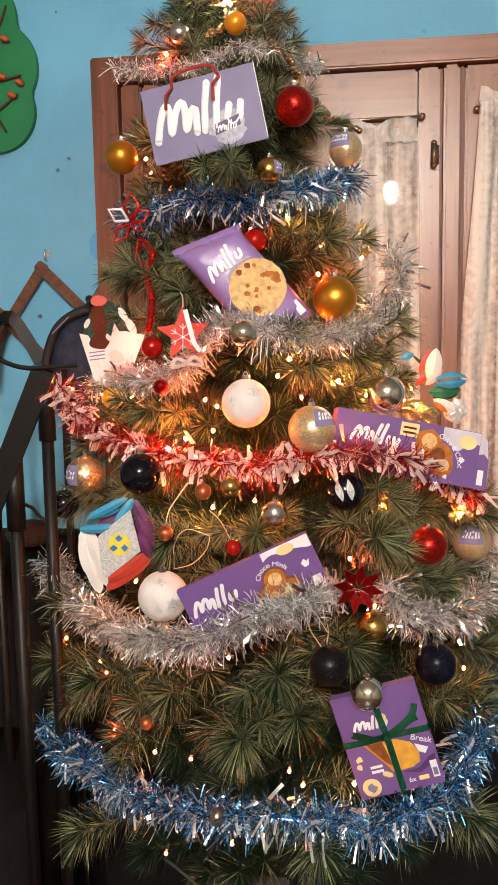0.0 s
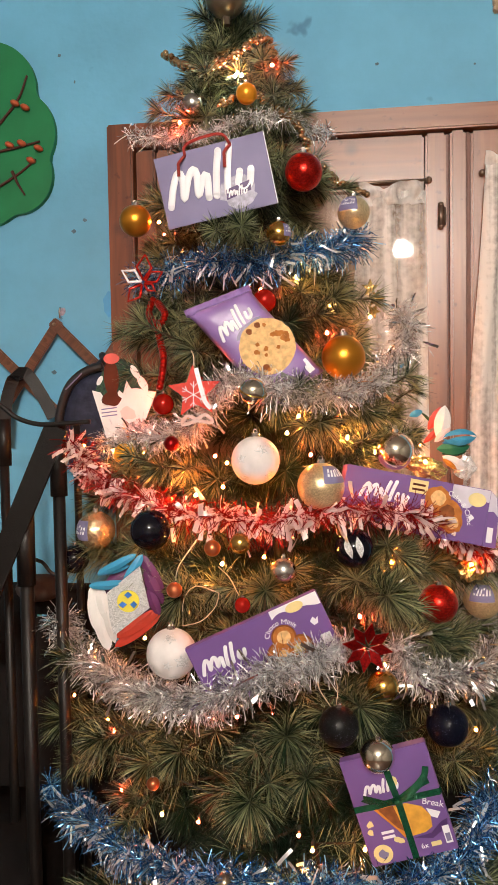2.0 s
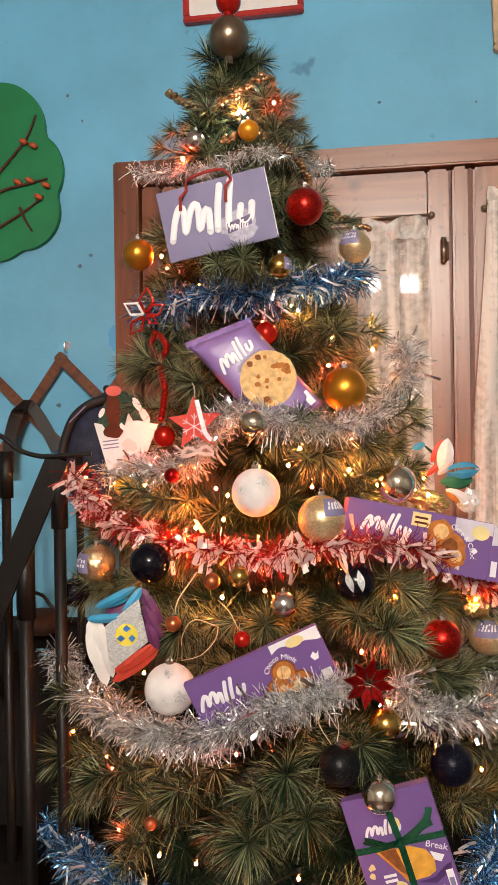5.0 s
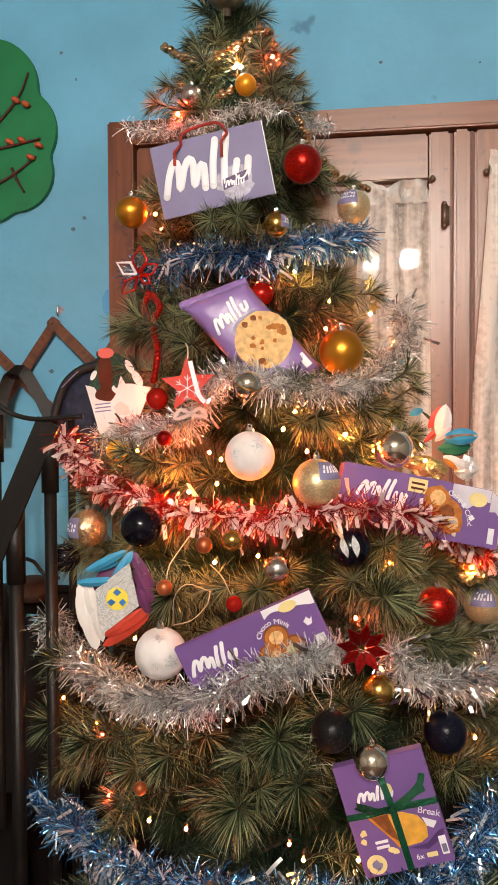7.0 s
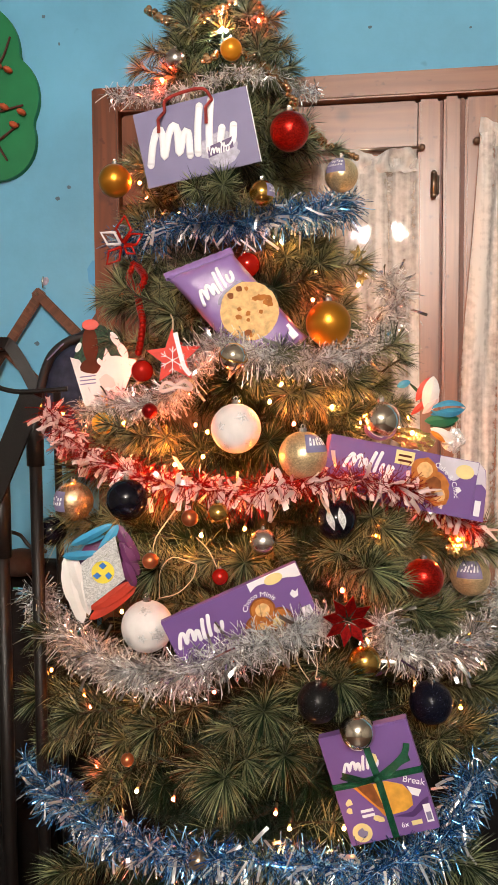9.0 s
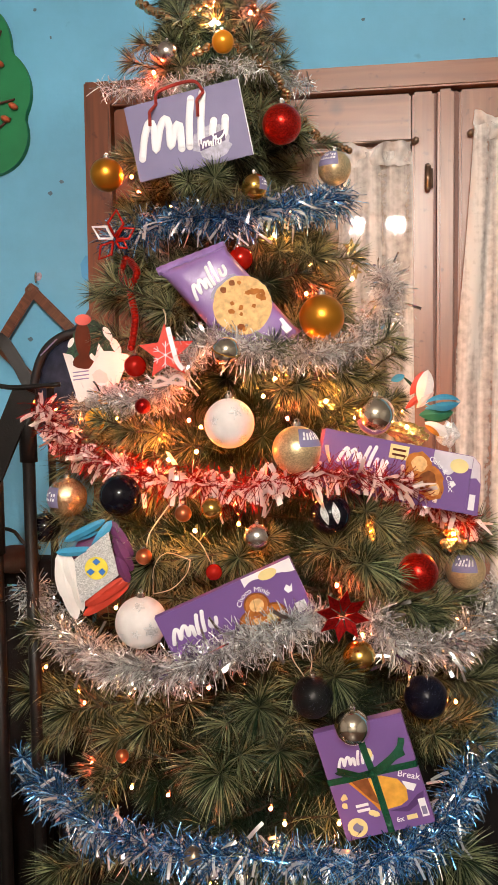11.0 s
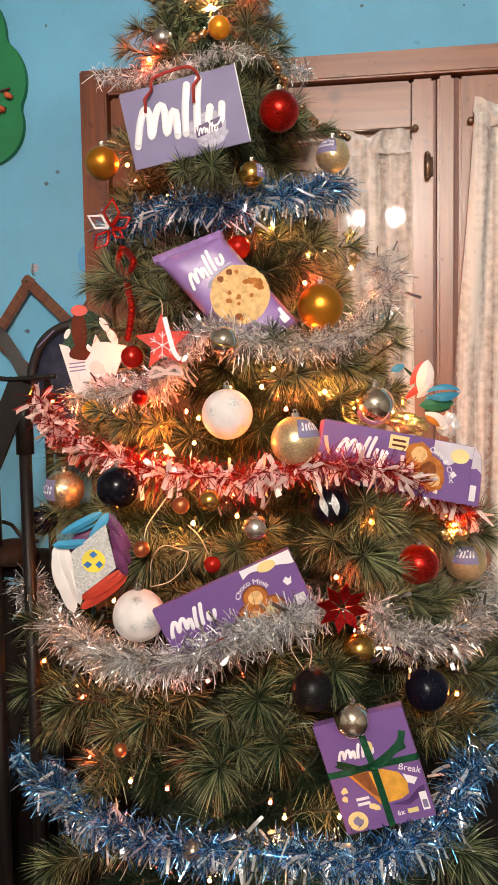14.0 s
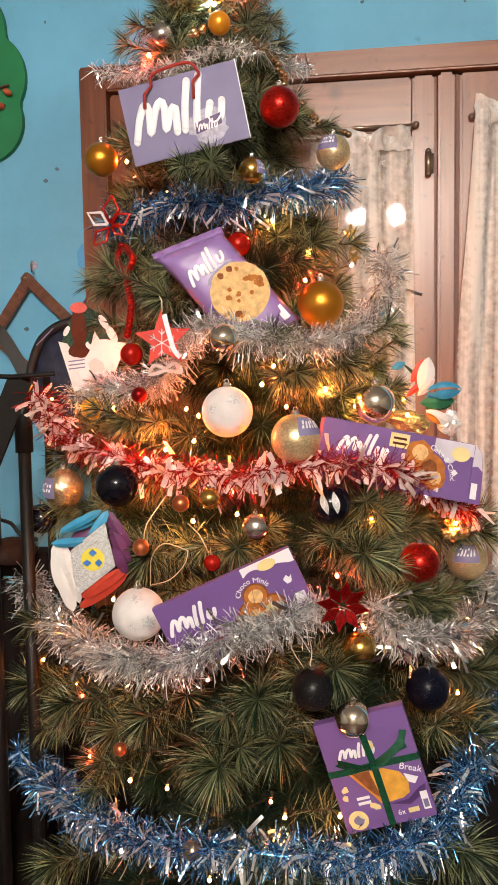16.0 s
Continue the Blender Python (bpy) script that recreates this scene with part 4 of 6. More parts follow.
    ang = math.atan2(y - TY, x - ax)
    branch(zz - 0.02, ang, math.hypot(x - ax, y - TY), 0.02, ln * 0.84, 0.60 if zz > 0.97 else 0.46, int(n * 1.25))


# ---- light strings ----
def bulb(loc, m, r=0.0026):
    e = empty("fairy_light", pose(loc[0], loc[1] + 0.016, loc[2]), "small " + {"warm": "warm white", "red_light": "red", "amber": "amber", "white_light": "white"}[m] + " fairy light glowing among the needles", "fairy light", "fairy lights on the tree")
    bm = bmesh.new()
    bmesh.ops.create_icosphere(bm, subdivisions=2, radius=r)
    for v in bm.verts:
        v.co.z *= 1.15
    part("bulb", bm, {"warm": "warm_low", "amber": "amber_low", "red_light": "red_low"}.get(m, m) if loc[2] < 1.08 else m, e)
    part("socket", tube(bmesh.new(), [(0, 0.006, 0.002), (0, 0.018, 0.006)], 0.0024, 6), "cable", e)


for loc, m in (
    ((-0.183, 1.270, 1.948), "red_light"), ((-0.243, 1.379, 1.771), "red_light"), ((-0.214, 1.225, 1.761), "amber"), ((-0.080, 1.300, 2.041), "amber"), ((-0.016, 1.300, 2.050), "red_light"), ((-0.082, 1.285, 2.030), "white_light"), ((-0.071, 1.285, 2.030), "white_light"),
    ((-0.039, 1.269, 1.642), "red_light"), ((0.109, 1.423, 1.635), "warm"), ((0.121, 1.289, 1.471), "warm"), ((-0.228, 1.273, 1.434), "red_light"),
    ((-0.385, 1.287, 1.362), "amber"), ((-0.287, 1.349, 1.343), "amber"), ((-0.114, 1.191, 1.346), "red_light"), ((-0.091, 1.177, 1.335), "amber"), ((0.012, 1.198, 1.385), "warm"),
    ((0.053, 1.188, 1.348), "red_light"), ((0.251, 1.409, 1.326), "amber"), ((0.264, 1.409, 1.303), "warm"), ((0.164, 1.295, 1.345), "warm"), ((-0.164, 1.167, 1.262), "red_light"),
    ((-0.096, 1.162, 1.295), "amber"), ((-0.144, 1.163, 1.281), "warm"), ((-0.095, 1.135, 1.168), "warm"), ((-0.061, 1.145, 1.207), "warm"), ((-0.024, 1.140, 1.179), "amber"),
    ((-0.240, 1.163, 1.029), "warm"), ((-0.416, 1.282, 0.878), "amber"), ((-0.332, 1.228, 0.854), "amber"), ((-0.305, 1.179, 0.854), "red_light"), ((-0.203, 1.102, 0.906), "warm"),
    ((-0.061, 1.057, 0.937), "red_light"), ((-0.188, 1.057, 0.770), "warm"), ((-0.122, 1.030, 0.775), "red_light"), ((-0.279, 1.131, 0.770), "red_light"), ((0.061, 0.996, 0.759), "warm"),
    ((0.053, 0.987, 0.732), "warm"), ((0.140, 1.023, 0.750), "warm"), ((-0.440, 1.290, 0.700), "warm"), ((0.393, 1.411, 0.881), "amber"), ((0.336, 1.318, 1.135), "amber"), ((0.326, 1.175, 0.884), "amber"), ((0.250, 1.248, 1.330), "warm"),
    ((0.040, 1.000, 0.779), "red_light"), ((0.175, 1.143, 1.000), "warm"), ((-0.050, 0.983, 0.663), "warm"), ((-0.166, 1.023, 0.614), "red_light"), ((0.134, 1.147, 1.080), "red_light"),
    ((-0.238, 1.174, 1.073), "amber"), ((0.078, 1.303, 1.564), "red_light"), ((0.025, 1.261, 1.660), "warm"), ((0.085, 1.307, 1.613), "warm"), ((0.072, 1.208, 1.405), "amber"), ((-0.170, 1.211, 1.320), "amber"), ((-0.337, 1.321, 1.349), "warm"), ((0.056, 1.169, 1.249), "amber"), ((0.194, 1.415, 1.408), "warm"), ((0.251, 1.407, 1.350), "amber"), ((0.115, 1.224, 1.375), "warm"), ((0.033, 1.187, 1.414), "warm"), ((0.157, 1.411, 1.601), "warm"), ((0.189, 1.197, 1.162), "amber"),
):
    bulb(loc, m)


def cord(name, pts, r, m, label, cat):
    e = empty(name, pose(*pts[0]), label, cat)
    o = Vector(pts[0])
    part("strand", tube(bmesh.new(), smooth_path([Vector(p) - o for p in pts], 0.008), r, 5), m, e, smooth=True)
    return e


cord("light_cable", [(-0.309, 1.182, 0.890), (-0.235, 1.105, 0.875), (-0.165, 1.056, 0.845), (-0.097, 1.033, 0.828)], 0.0014, "cable", "thin dark green cable of the light string", "cable")
cord("light_cable", [(-0.221, 1.166, 1.159), (-0.174, 1.125, 1.140), (-0.165, 1.127, 1.167), (-0.133, 1.132, 1.213)], 0.0011, "wire", "thin clear wire of the light string", "cable")
cord("light_cable", [(-0.158, 0.992, 0.637), (-0.128, 0.979, 0.625), (-0.081, 0.959, 0.600)], 0.0025, "cable", "dark cable hanging under the tree", "cable")


# ---- tinsel ----
def tinsel(name, pts, half, per_m, mats, label, wide=0.0, wide_mat=0, width=0.0013, curl=0.35, seed=1, broad=0.0046, stub=0.38):
    """A garland: a twisted core set all round with cut foil strips; a few wider ones hang out."""
    per_m *= 1.5
    path = smooth_path(pts, 0.006)
    o = path[0].copy()
    e = empty(name, Matrix.Translation(o), label, "tinsel garland", "tinsel on the tree")
    part("core", tube(bmesh.new(), [p - o for p in path], 0.0014, 5), mats[0], e)
    rn = np.random.default_rng(seed)
    P = np.array([tuple(p - o + 0.010 * noise.noise_vector(p * 16)) for p in path])
    seg = np.linalg.norm(np.diff(P, axis=0), axis=1)
    cum = np.concatenate([[0], np.cumsum(seg)])
    n = int(cum[-1] * per_m)
    s = rn.random(n) * cum[-1]
    i = np.clip(np.searchsorted(cum, s) - 1, 0, len(seg) - 1)
    base = P[i] + (P[i + 1] - P[i]) * ((s - cum[i]) / seg[i])[:, None]
    d = (P[i + 1] - P[i]) / seg[i][:, None]
    r = rn.normal(size=(n, 3))
    r -= np.sum(r * d, axis=1)[:, None] * d
    r /= np.linalg.norm(r, axis=1)[:, None]
    w = r + d * rn.normal(size=(n, 1)) * 0.8
    w /= np.linalg.norm(w, axis=1)[:, None]
    clump = np.array([noise.noise(Vector((q * 38.0, seed * 3.7, 0.0))) for q in s])
    ln = half * (0.40 + 0.62 * rn.random(n)) * (1.0 + 0.55 * clump)
    short = rn.random(n) < stub
    base = base + r * (np.where(short, half * (0.15 + 0.62 * rn.random(n)), 0.0))[:, None]
    loose = rn.normal(size=(n, 3)) + r * 0.8
    loose /= np.linalg.norm(loose, axis=1)[:, None]
    w = np.where(short[:, None], loose, w)
    ln = np.where(short, half * (0.22 + 0.26 * rn.random(n)) * (1.0 + 0.3 * clump), ln)
    big = rn.random(n) < wide
    wd = np.where(big, broad * (0.8 + 0.8 * rn.random(n)), width * (0.7 + 0.6 * rn.random(n)))
    ln = np.where(big, half * (0.5 + 0.35 * rn.random(n)), ln)
    down = w + np.array((0.0, -0.15, -0.8 if wide_mat > 2 else -0.15))
    w = np.where(big[:, None], down / np.linalg.norm(down, axis=1)[:, None], w)
    sv = np.cross(w, rn.normal(size=(n, 3)))
    sv /= np.linalg.norm(sv, axis=1)[:, None]
    bend = np.cross(w, sv)
    k = curl * rn.normal(size=n)
    turn = rn.normal(size=n) * np.where(big, 0.5, 1.3)
    rows = []
    for f in (0.0, 0.4, 0.72, 1.0):
        c = base + w * (ln * f)[:, None] + bend * (k * ln * 0.7 * f * f)[:, None]
        c[:, 2] -= 0.10 * ln * f * f
        a = turn * f
        side = (sv * np.cos(a)[:, None] + bend * np.sin(a)[:, None]) * (wd / 2)[:, None]
        rows += [c - side, c + side]
    blk = np.stack(rows, axis=1).reshape(-1, 3)
    f = []
    for j in range(n):
        b = 8 * j
        f += [(b, b + 1, b + 3, b + 2), (b + 2, b + 3, b + 5, b + 4), (b + 4, b + 5, b + 7, b + 6)]
    pick = np.where(big, wide_mat, (rn.random(n) * (len(mats) if wide_mat == 0 else wide_mat)).astype(int))
    o2 = raw("foil_fringe", [tuple(v) for v in blk], f, mats, e, slots=[int(x) for x in np.repeat(pick, 3)])
    o2["kind"] = "stuff"
    return e


# thin silver strips mixed into the blue stand in for its glints
tinsel("tinsel", [(-0.293, 1.356, 1.685), (-0.208, 1.276, 1.673), (-0.141, 1.230, 1.680), (-0.084, 1.215, 1.678), (-0.027, 1.220, 1.679), (0.028, 1.244, 1.694), (0.088, 1.302, 1.715), (0.141, 1.418, 1.748)], 0.042, 5000, ["blue_foil", "blue_foil", "blue_satin_foil", "blue_foil", "silver_foil", "silver_satin_foil"], "thick metallic blue tinsel garland on the upper tree", 0.05, 5, seed=2, broad=0.0030, width=0.0014)
tinsel("tinsel", [(-0.345, 1.300, 1.372), (-0.281, 1.285, 1.380), (-0.178, 1.187, 1.386), (-0.125, 1.171, 1.419), (-0.091, 1.164, 1.468), (-0.036, 1.146, 1.470), (0.019, 1.144, 1.455), (0.071, 1.167, 1.450), (0.129, 1.200, 1.458), (0.176, 1.260, 1.481), (0.211, 1.310, 1.517), (0.224, 1.320, 1.571), (0.207, 1.330, 1.609)], 0.040, 5200, ["silver_foil", "silver_satin_foil"], "bright silver tinsel garland round the middle of the tree", 0.08, 0, seed=3, broad=0.0036)
tinsel("tinsel", [(-0.386, 1.228, 1.378), (-0.360, 1.248, 1.325), (-0.290, 1.241, 1.278), (-0.179, 1.149, 1.259), (-0.077, 1.111, 1.251), (0.004, 1.109, 1.246), (0.074, 1.117, 1.256), (0.135, 1.129, 1.263), (0.206, 1.162, 1.251), (0.284, 1.252, 1.214), (0.380, 1.388, 1.142)], 0.044, 2700, ["red_foil", "red_foil", "white_foil"], "red and white tinsel garland with wide foil strips", 0.135, 2, seed=4, broad=0.0064, stub=0.15)
tinsel("tinsel", [(-0.429, 1.271, 1.046), (-0.412, 1.285, 0.985), (-0.321, 1.199, 0.958), (-0.213, 1.091, 0.962), (-0.120, 1.049, 0.974), (-0.047, 1.030, 0.999), (0.013, 1.031, 1.025), (0.070, 1.044, 1.044), (0.111, 1.082, 1.052)], 0.047, 6500, ["silver_foil", "silver_satin_foil"], "thick silver tinsel garland on the lower tree", 0.08, 0, seed=5, broad=0.0038)
tinsel("tinsel", [(0.188, 1.140, 1.047), (0.218, 1.131, 1.002), (0.278, 1.167, 0.975), (0.343, 1.267, 0.964), (0.395, 1.400, 0.972), (0.436, 1.378, 1.042)], 0.045, 6000, ["silver_foil", "silver_satin_foil"], "thick silver tinsel garland drooping on the lower tree", 0.08, 0, seed=6, broad=0.0040)
# again silver among the thin blue strips, in place of glints
tinsel("tinsel", [(-0.457, 1.258, 0.721), (-0.430, 1.279, 0.675), (-0.321, 1.123, 0.713), (-0.226, 1.040, 0.717), (-0.142, 0.995, 0.717), (-0.061, 0.976, 0.722), (0.014, 0.970, 0.727), (0.087, 0.975, 0.721), (0.159, 0.988, 0.714), (0.232, 1.018, 0.719), (0.293, 1.069, 0.738), (0.339, 1.141, 0.770), (0.384, 1.240, 0.802), (0.453, 1.397, 0.834)], 0.044, 5200, ["blue_foil", "blue_foil", "blue_satin_foil", "blue_foil", "silver_foil", "silver_satin_foil"], "thick metallic blue tinsel garland round the bottom", 0.06, 5, seed=8, broad=0.0038, width=0.0014)
tinsel("tinsel", [(-0.303, 1.339, 1.950), (-0.259, 1.362, 1.948), (-0.164, 1.275, 1.923), (-0.089, 1.253, 1.927), (-0.032, 1.268, 1.942), (0.022, 1.323, 1.951), (0.056, 1.411, 1.958), (0.089, 1.406, 1.951)], 0.026, 2300, ["silver_foil", "silver_satin_foil"], "thin wispy silver tinsel near the tree top", 0.0, 0, seed=9)


def beads(pts, label, seed):
    path = smooth_path(pts, 0.0062)
    o = path[0].copy()
    e = empty("bead_garland", Matrix.Translation(o), label, "bead garland")
    rn = random.Random(seed)
    part("thread", tube(bmesh.new(), [p - o for p in path], 0.0012, 5), "gold_bead", e)
    for p in path + path[1::2]:
        bm = bmesh.new()
        q = p - o + Vector((rn.uniform(-1, 1), rn.uniform(-1, 1), rn.uniform(-1, 1))) * 0.005
        m = Matrix.Translation(q)
        bmesh.ops.create_icosphere(bm, subdivisions=2, radius=rn.uniform(0.0044, 0.0074), matrix=m)
        part("bead", bm, "gold_bead", e, smooth=True)


beads([(-0.230, 1.378, 2.110), (-0.181, 1.322, 2.062), (-0.129, 1.287, 2.041), (-0.079, 1.292, 2.064), (-0.034, 1.332, 2.107), (-0.019, 1.347, 2.091), (-0.012, 1.350, 2.062)], "copper-gold bead garland round the tree top", 3)
beads([(-0.102, 1.264, 1.966), (-0.056, 1.269, 1.982), (-0.008, 1.289, 1.966), (0.035, 1.319, 1.930), (0.060, 1.319, 1.872), (0.097, 1.410, 1.860), (0.155, 1.399, 1.830)], "copper-gold bead garland below the tree top", 4)


# ---- baubles ----
def bauble(loc, r, m, label, tag_side=None, flecks=0, cap=True, seed=0):
    e = empty("bauble", pose(*loc, 0, 0, 8), label, "bauble", "baubles on the tree")
    part("ball", ball(bmesh.new(), (0, 0, 0), r, 32, 20), m, e, smooth=True)
    if cap:
        bm = tube(bmesh.new(), [(0, 0, r * 0.96), (0, 0, r * 1.14)], r * 0.17, 12)
        cp = part("cap", bm, "cap", e, "metal cap", False)
        part("ring", tube(bmesh.new(), [(r * 0.08 * math.cos(a * 0.5236), 0, r * 1.20 + r * 0.08 * math.sin(a * 0.5236)) for a in range(13)], r * 0.015 + 0.0002, 5), "cap", cp)
    if tag_side is not None:
        az, el, wz = tag_side
        vs, fs = [], []
        for j in range(9):
            for i in range(13):
                a, b = radians(az + (i / 12 - 0.5) * 78), radians(el + (j / 8 - 0.5) * wz)
                vs.append((1.012 * r * math.sin(a) * math.cos(b), -1.012 * r * math.cos(a) * math.cos(b), 1.012 * r * math.sin(b)))
        for j in range(8):
            for i in range(12):
                k = j * 13 + i
                fs.append((k, k + 1, k + 14, k + 13))
        pb = raw("paper_band", vs, fs, "lilac", e, "lilac paper band with white print", True)
        vs, fs = [], []
        for q in range(6):
            for j, bz in enumerate((-0.30, 0.30 if q % 3 else 0.42)):
                for s in (-1, 1):
                    a = radians(az + (-26 + 10 * q) + s * 3 + j * 5)
                    b = radians(el + bz * wz * 0.6)
                    vs.append((1.03 * r * math.sin(a) * math.cos(b), -1.03 * r * math.cos(a) * math.cos(b), 1.03 * r * math.sin(b)))
            k = 4 * q
            fs.append((k, k + 1, k + 3, k + 2))
        raw("print_mark", vs, fs, "print_white", pb, "white print")
    rn = random.Random(seed)
    for q in range(flecks):
        a, b, w = radians(rn.uniform(-65, 65)), radians(rn.uniform(-55, 60)), rn.uniform(0.20, 0.38)
        c = Vector((math.sin(a) * math.cos(b), -math.cos(a) * math.cos(b), math.sin(b)))
        u = c.cross(Vector((0, 0, 1))).normalized()
        v = c.cross(u)
        k = 10
        vs = [tuple(c * r * 1.006)] + [tuple((c + (u * math.cos(6.283 * t / k + q) + v * math.sin(6.283 * t / k + q)) * w * (1 if t % 2 else 0.45)).normalized() * r * 1.006) for t in range(k)]
        raw("star_fleck", vs, [(0, 1 + t, 1 + (t + 1) % k) for t in range(k)], "white_fleck", e, "silvery star print")
    return e


for loc, r, m, label, kw in (
    ((0.043, 1.255, 1.839), 0.0329, "red_glitter", "red glitter bauble hanging by the bead garland", {}),
    ((-0.253, 1.226, 1.762), 0.0280, "gold_matte", "orange-gold satin bauble at the tree's edge", {}),
    ((0.128, 1.330, 1.782), 0.0295, "gold_glitter", "pale gold glitter bauble with a lilac paper band", {"tag_side": (-32, 30, 62)}),
    ((0.007, 1.165, 1.717), 0.0205, "gold_shine", "shiny gold bauble above the blue tinsel", {"tag_side": (62, 10, 60)}),
    ((-0.157, 1.280, 1.978), 0.0185, "pearl_silver", "small dull silver bauble near the top", {}),
    ((-0.057, 1.267, 1.984), 0.0187, "orange_gloss", "small orange bauble near the top", {}),
    ((0.110, 1.210, 1.513), 0.0372, "gold_matte", "large satin gold bauble by the silver tinsel", {}),
    ((-0.027, 1.238, 1.616), 0.0213, "red_gloss", "shiny red bauble tucked behind the biscuit packet", {}),
    ((-0.033, 1.133, 1.344), 0.0398, "white_ball", "white frosted bauble with faint silver prints", {"flecks": 9, "seed": 4}),
    ((0.074, 1.125, 1.302), 0.0382, "gold_glitter", "pale gold glitter bauble with a lilac paper band", {"tag_side": (42, 36, 50)}),
    ((0.196, 1.225, 1.352), 0.0330, "silver", "mirror silver bauble resting over the purple box", {}),
    ((-0.349, 1.255, 1.207), 0.0355, "champagne_foil", "gold foil bauble with a lilac paper band", {"tag_side": (-55, 5, 60)}),
    ((-0.211, 1.125, 1.229), 0.0340, "black_gloss", "glossy blue-black bauble under the red tinsel", {}),
    ((0.126, 1.132, 1.200), 0.0320, "black_gloss", "black bauble with white painted leaf strokes", {}),
    ((0.266, 1.211, 1.092), 0.0335, "red_glitter", "red glitter bauble on the lower tree", {}),
    ((0.366, 1.401, 1.055), 0.0368, "gold_glitter", "pale gold bauble with a lilac paper band", {"tag_side": (-18, 32, 56)}),
    ((-0.164, 1.064, 1.040), 0.0403, "white_ball", "large white frosted bauble with silver star prints", {"flecks": 9, "seed": 9}),
    ((0.102, 1.033, 0.944), 0.0309, "black_glitter", "matt black glitter bauble on a string loop", {}),
    ((0.160, 1.014, 0.910), 0.0262, "silver", "mirror silver bauble above the ribboned gift box", {}),
    ((0.274, 1.140, 0.910), 0.0339, "navy_glitter", "dark navy glitter bauble under the silver tinsel", {}),
    ((-0.154, 1.050, 1.146), 0.0125, "copper", "tiny copper bauble among the needles", {}),
    ((-0.046, 1.050, 1.124), 0.0128, "red_gloss", "small shiny red bauble in the needles", {}),
    ((-0.050, 1.060, 1.219), 0.0165, "gold_shine", "small gold bauble under the red tinsel", {}),
    ((0.016, 1.080, 1.173), 0.0205, "pearl_silver", "dull silver bauble in the needles", {}),
    ((-0.195, 1.049, 0.832), 0.0106, "copper", "tiny copper bauble in the lower needles", {}),
    ((-0.300, 1.280, 1.346), 0.0200, "yellow_gloss", "small yellow bauble lit from behind", {}),
    ((-0.203, 1.200, 1.438), 0.0190, "red_gloss", "shiny red bauble in the needles", {}),
    ((0.170, 1.090, 0.988), 0.0250, "gold_shine", "gold bauble tucked behind the silver tinsel", {}),
    ((-0.178, 1.150, 1.372), 0.0130, "red_dark", "small dark red bauble in the needles", {}),
    ((-0.288, 1.347, 1.584), 0.0107, "copper", "tiny copper bauble by the red beads", {}),
    ((-0.094, 1.060, 1.211), 0.0130, "copper", "tiny copper bauble under the red tinsel", {}),
    ((-0.402, 1.283, 1.147), 0.0272, "black_gloss", "glossy black bauble at the tree's edge", {}),
    ((-0.068, 0.972, 0.724), 0.0147, "bronze", "small brownish bauble in the blue tinsel", {}),
):
    bauble(loc, r, m, label, **kw)

# white leaf strokes on the black bauble
orn = [o for o in bpy.data.objects if o.get("label", "").startswith("black bauble with white")][0]
r = 0.0335
for k, (a0, b0, a1, b1) in enumerate(((-34, 40, -12, -20), (4, 44, 14, -18))):
    vs = []
    for t in range(7):
        f = t / 6
        wdt = 11 * math.sin(math.pi * f)
        for s in (-1, 1):
            a, b = radians(a0 + (a1 - a0) * f + s * wdt), radians(b0 + (b1 - b0) * f)
            vs.append((1.01 * r * math.sin(a) * math.cos(b), -1.01 * r * math.cos(a) * math.cos(b), 1.01 * r * math.sin(b)))
    raw("leaf_stroke", vs, [(2 * t, 2 * t + 1, 2 * t + 3, 2 * t + 2) for t in range(6)], "silver_card", orn, "silvery white painted leaf")

# jingle bell
loc, r = (-0.031, 1.098, 1.456), 0.0219
e = empty("jingle_bell", pose(*loc, 20, 15, 8), "silver-gold jingle bell ornament on the silver tinsel", "bell")
part("shell", ball(bmesh.new(), (0, 0, 0), r, 28, 18), "silver", e, smooth=True)
bm = bmesh.new()
for a in range(4):
    c, s = math.cos(a * 1.5708 + 0.4), math.sin(a * 1.5708 + 0.4)
    tube(bm, [(c * r * 0.35, s * r * 0.35, -r * 0.95), (c * r * 0.8, s * r * 0.8, -r * 0.62), (c * r * 1.0, s * r * 1.0, -r * 0.1)], r * 0.07, 6)
part("slot", bm, "rubber", e, "dark slot")
part("band", tube(bmesh.new(), [(r * 1.02 * math.cos(a * 0.2618), r * 1.02 * math.sin(a * 0.2618), 0) for a in range(25)], r * 0.06, 6), "gold_shine", e, "gold band", True)

# tree topper
loc, r = (-0.105, 1.352, 2.195), 0.0386
tp = empty("tree_topper", pose(*loc), "brown-grey ball tree topper with a red ball above", "tree topper")
part("ball", ball(bmesh.new(), (0, 0, 0), r, 32, 20), "bronze", tp, smooth=True)
part("neck", tube(bmesh.new(), [(0, 0, r * 0.95), (0, 0, r * 1.15), (0, 0, r * 1.32)], r * 0.26, 14), "red_glitter", tp, "red glitter neck", True)
part("upper_ball", ball(bmesh.new(), (0, 0, r * 1.75), r * 0.62, 24, 16), "red_gloss", tp, "shiny dark red ball", True)
part("spike", tube(bmesh.new(), [(0, 0, r * 2.3), (0, 0, r * 3.6)], r * 0.2, 10, 0.002), "red_gloss", tp, "", True)
part("socket", tube(bmesh.new(), [(0, 0, -r * 1.35), (0, 0, -r * 0.9)], r * 0.2, 12), "stem", tp)


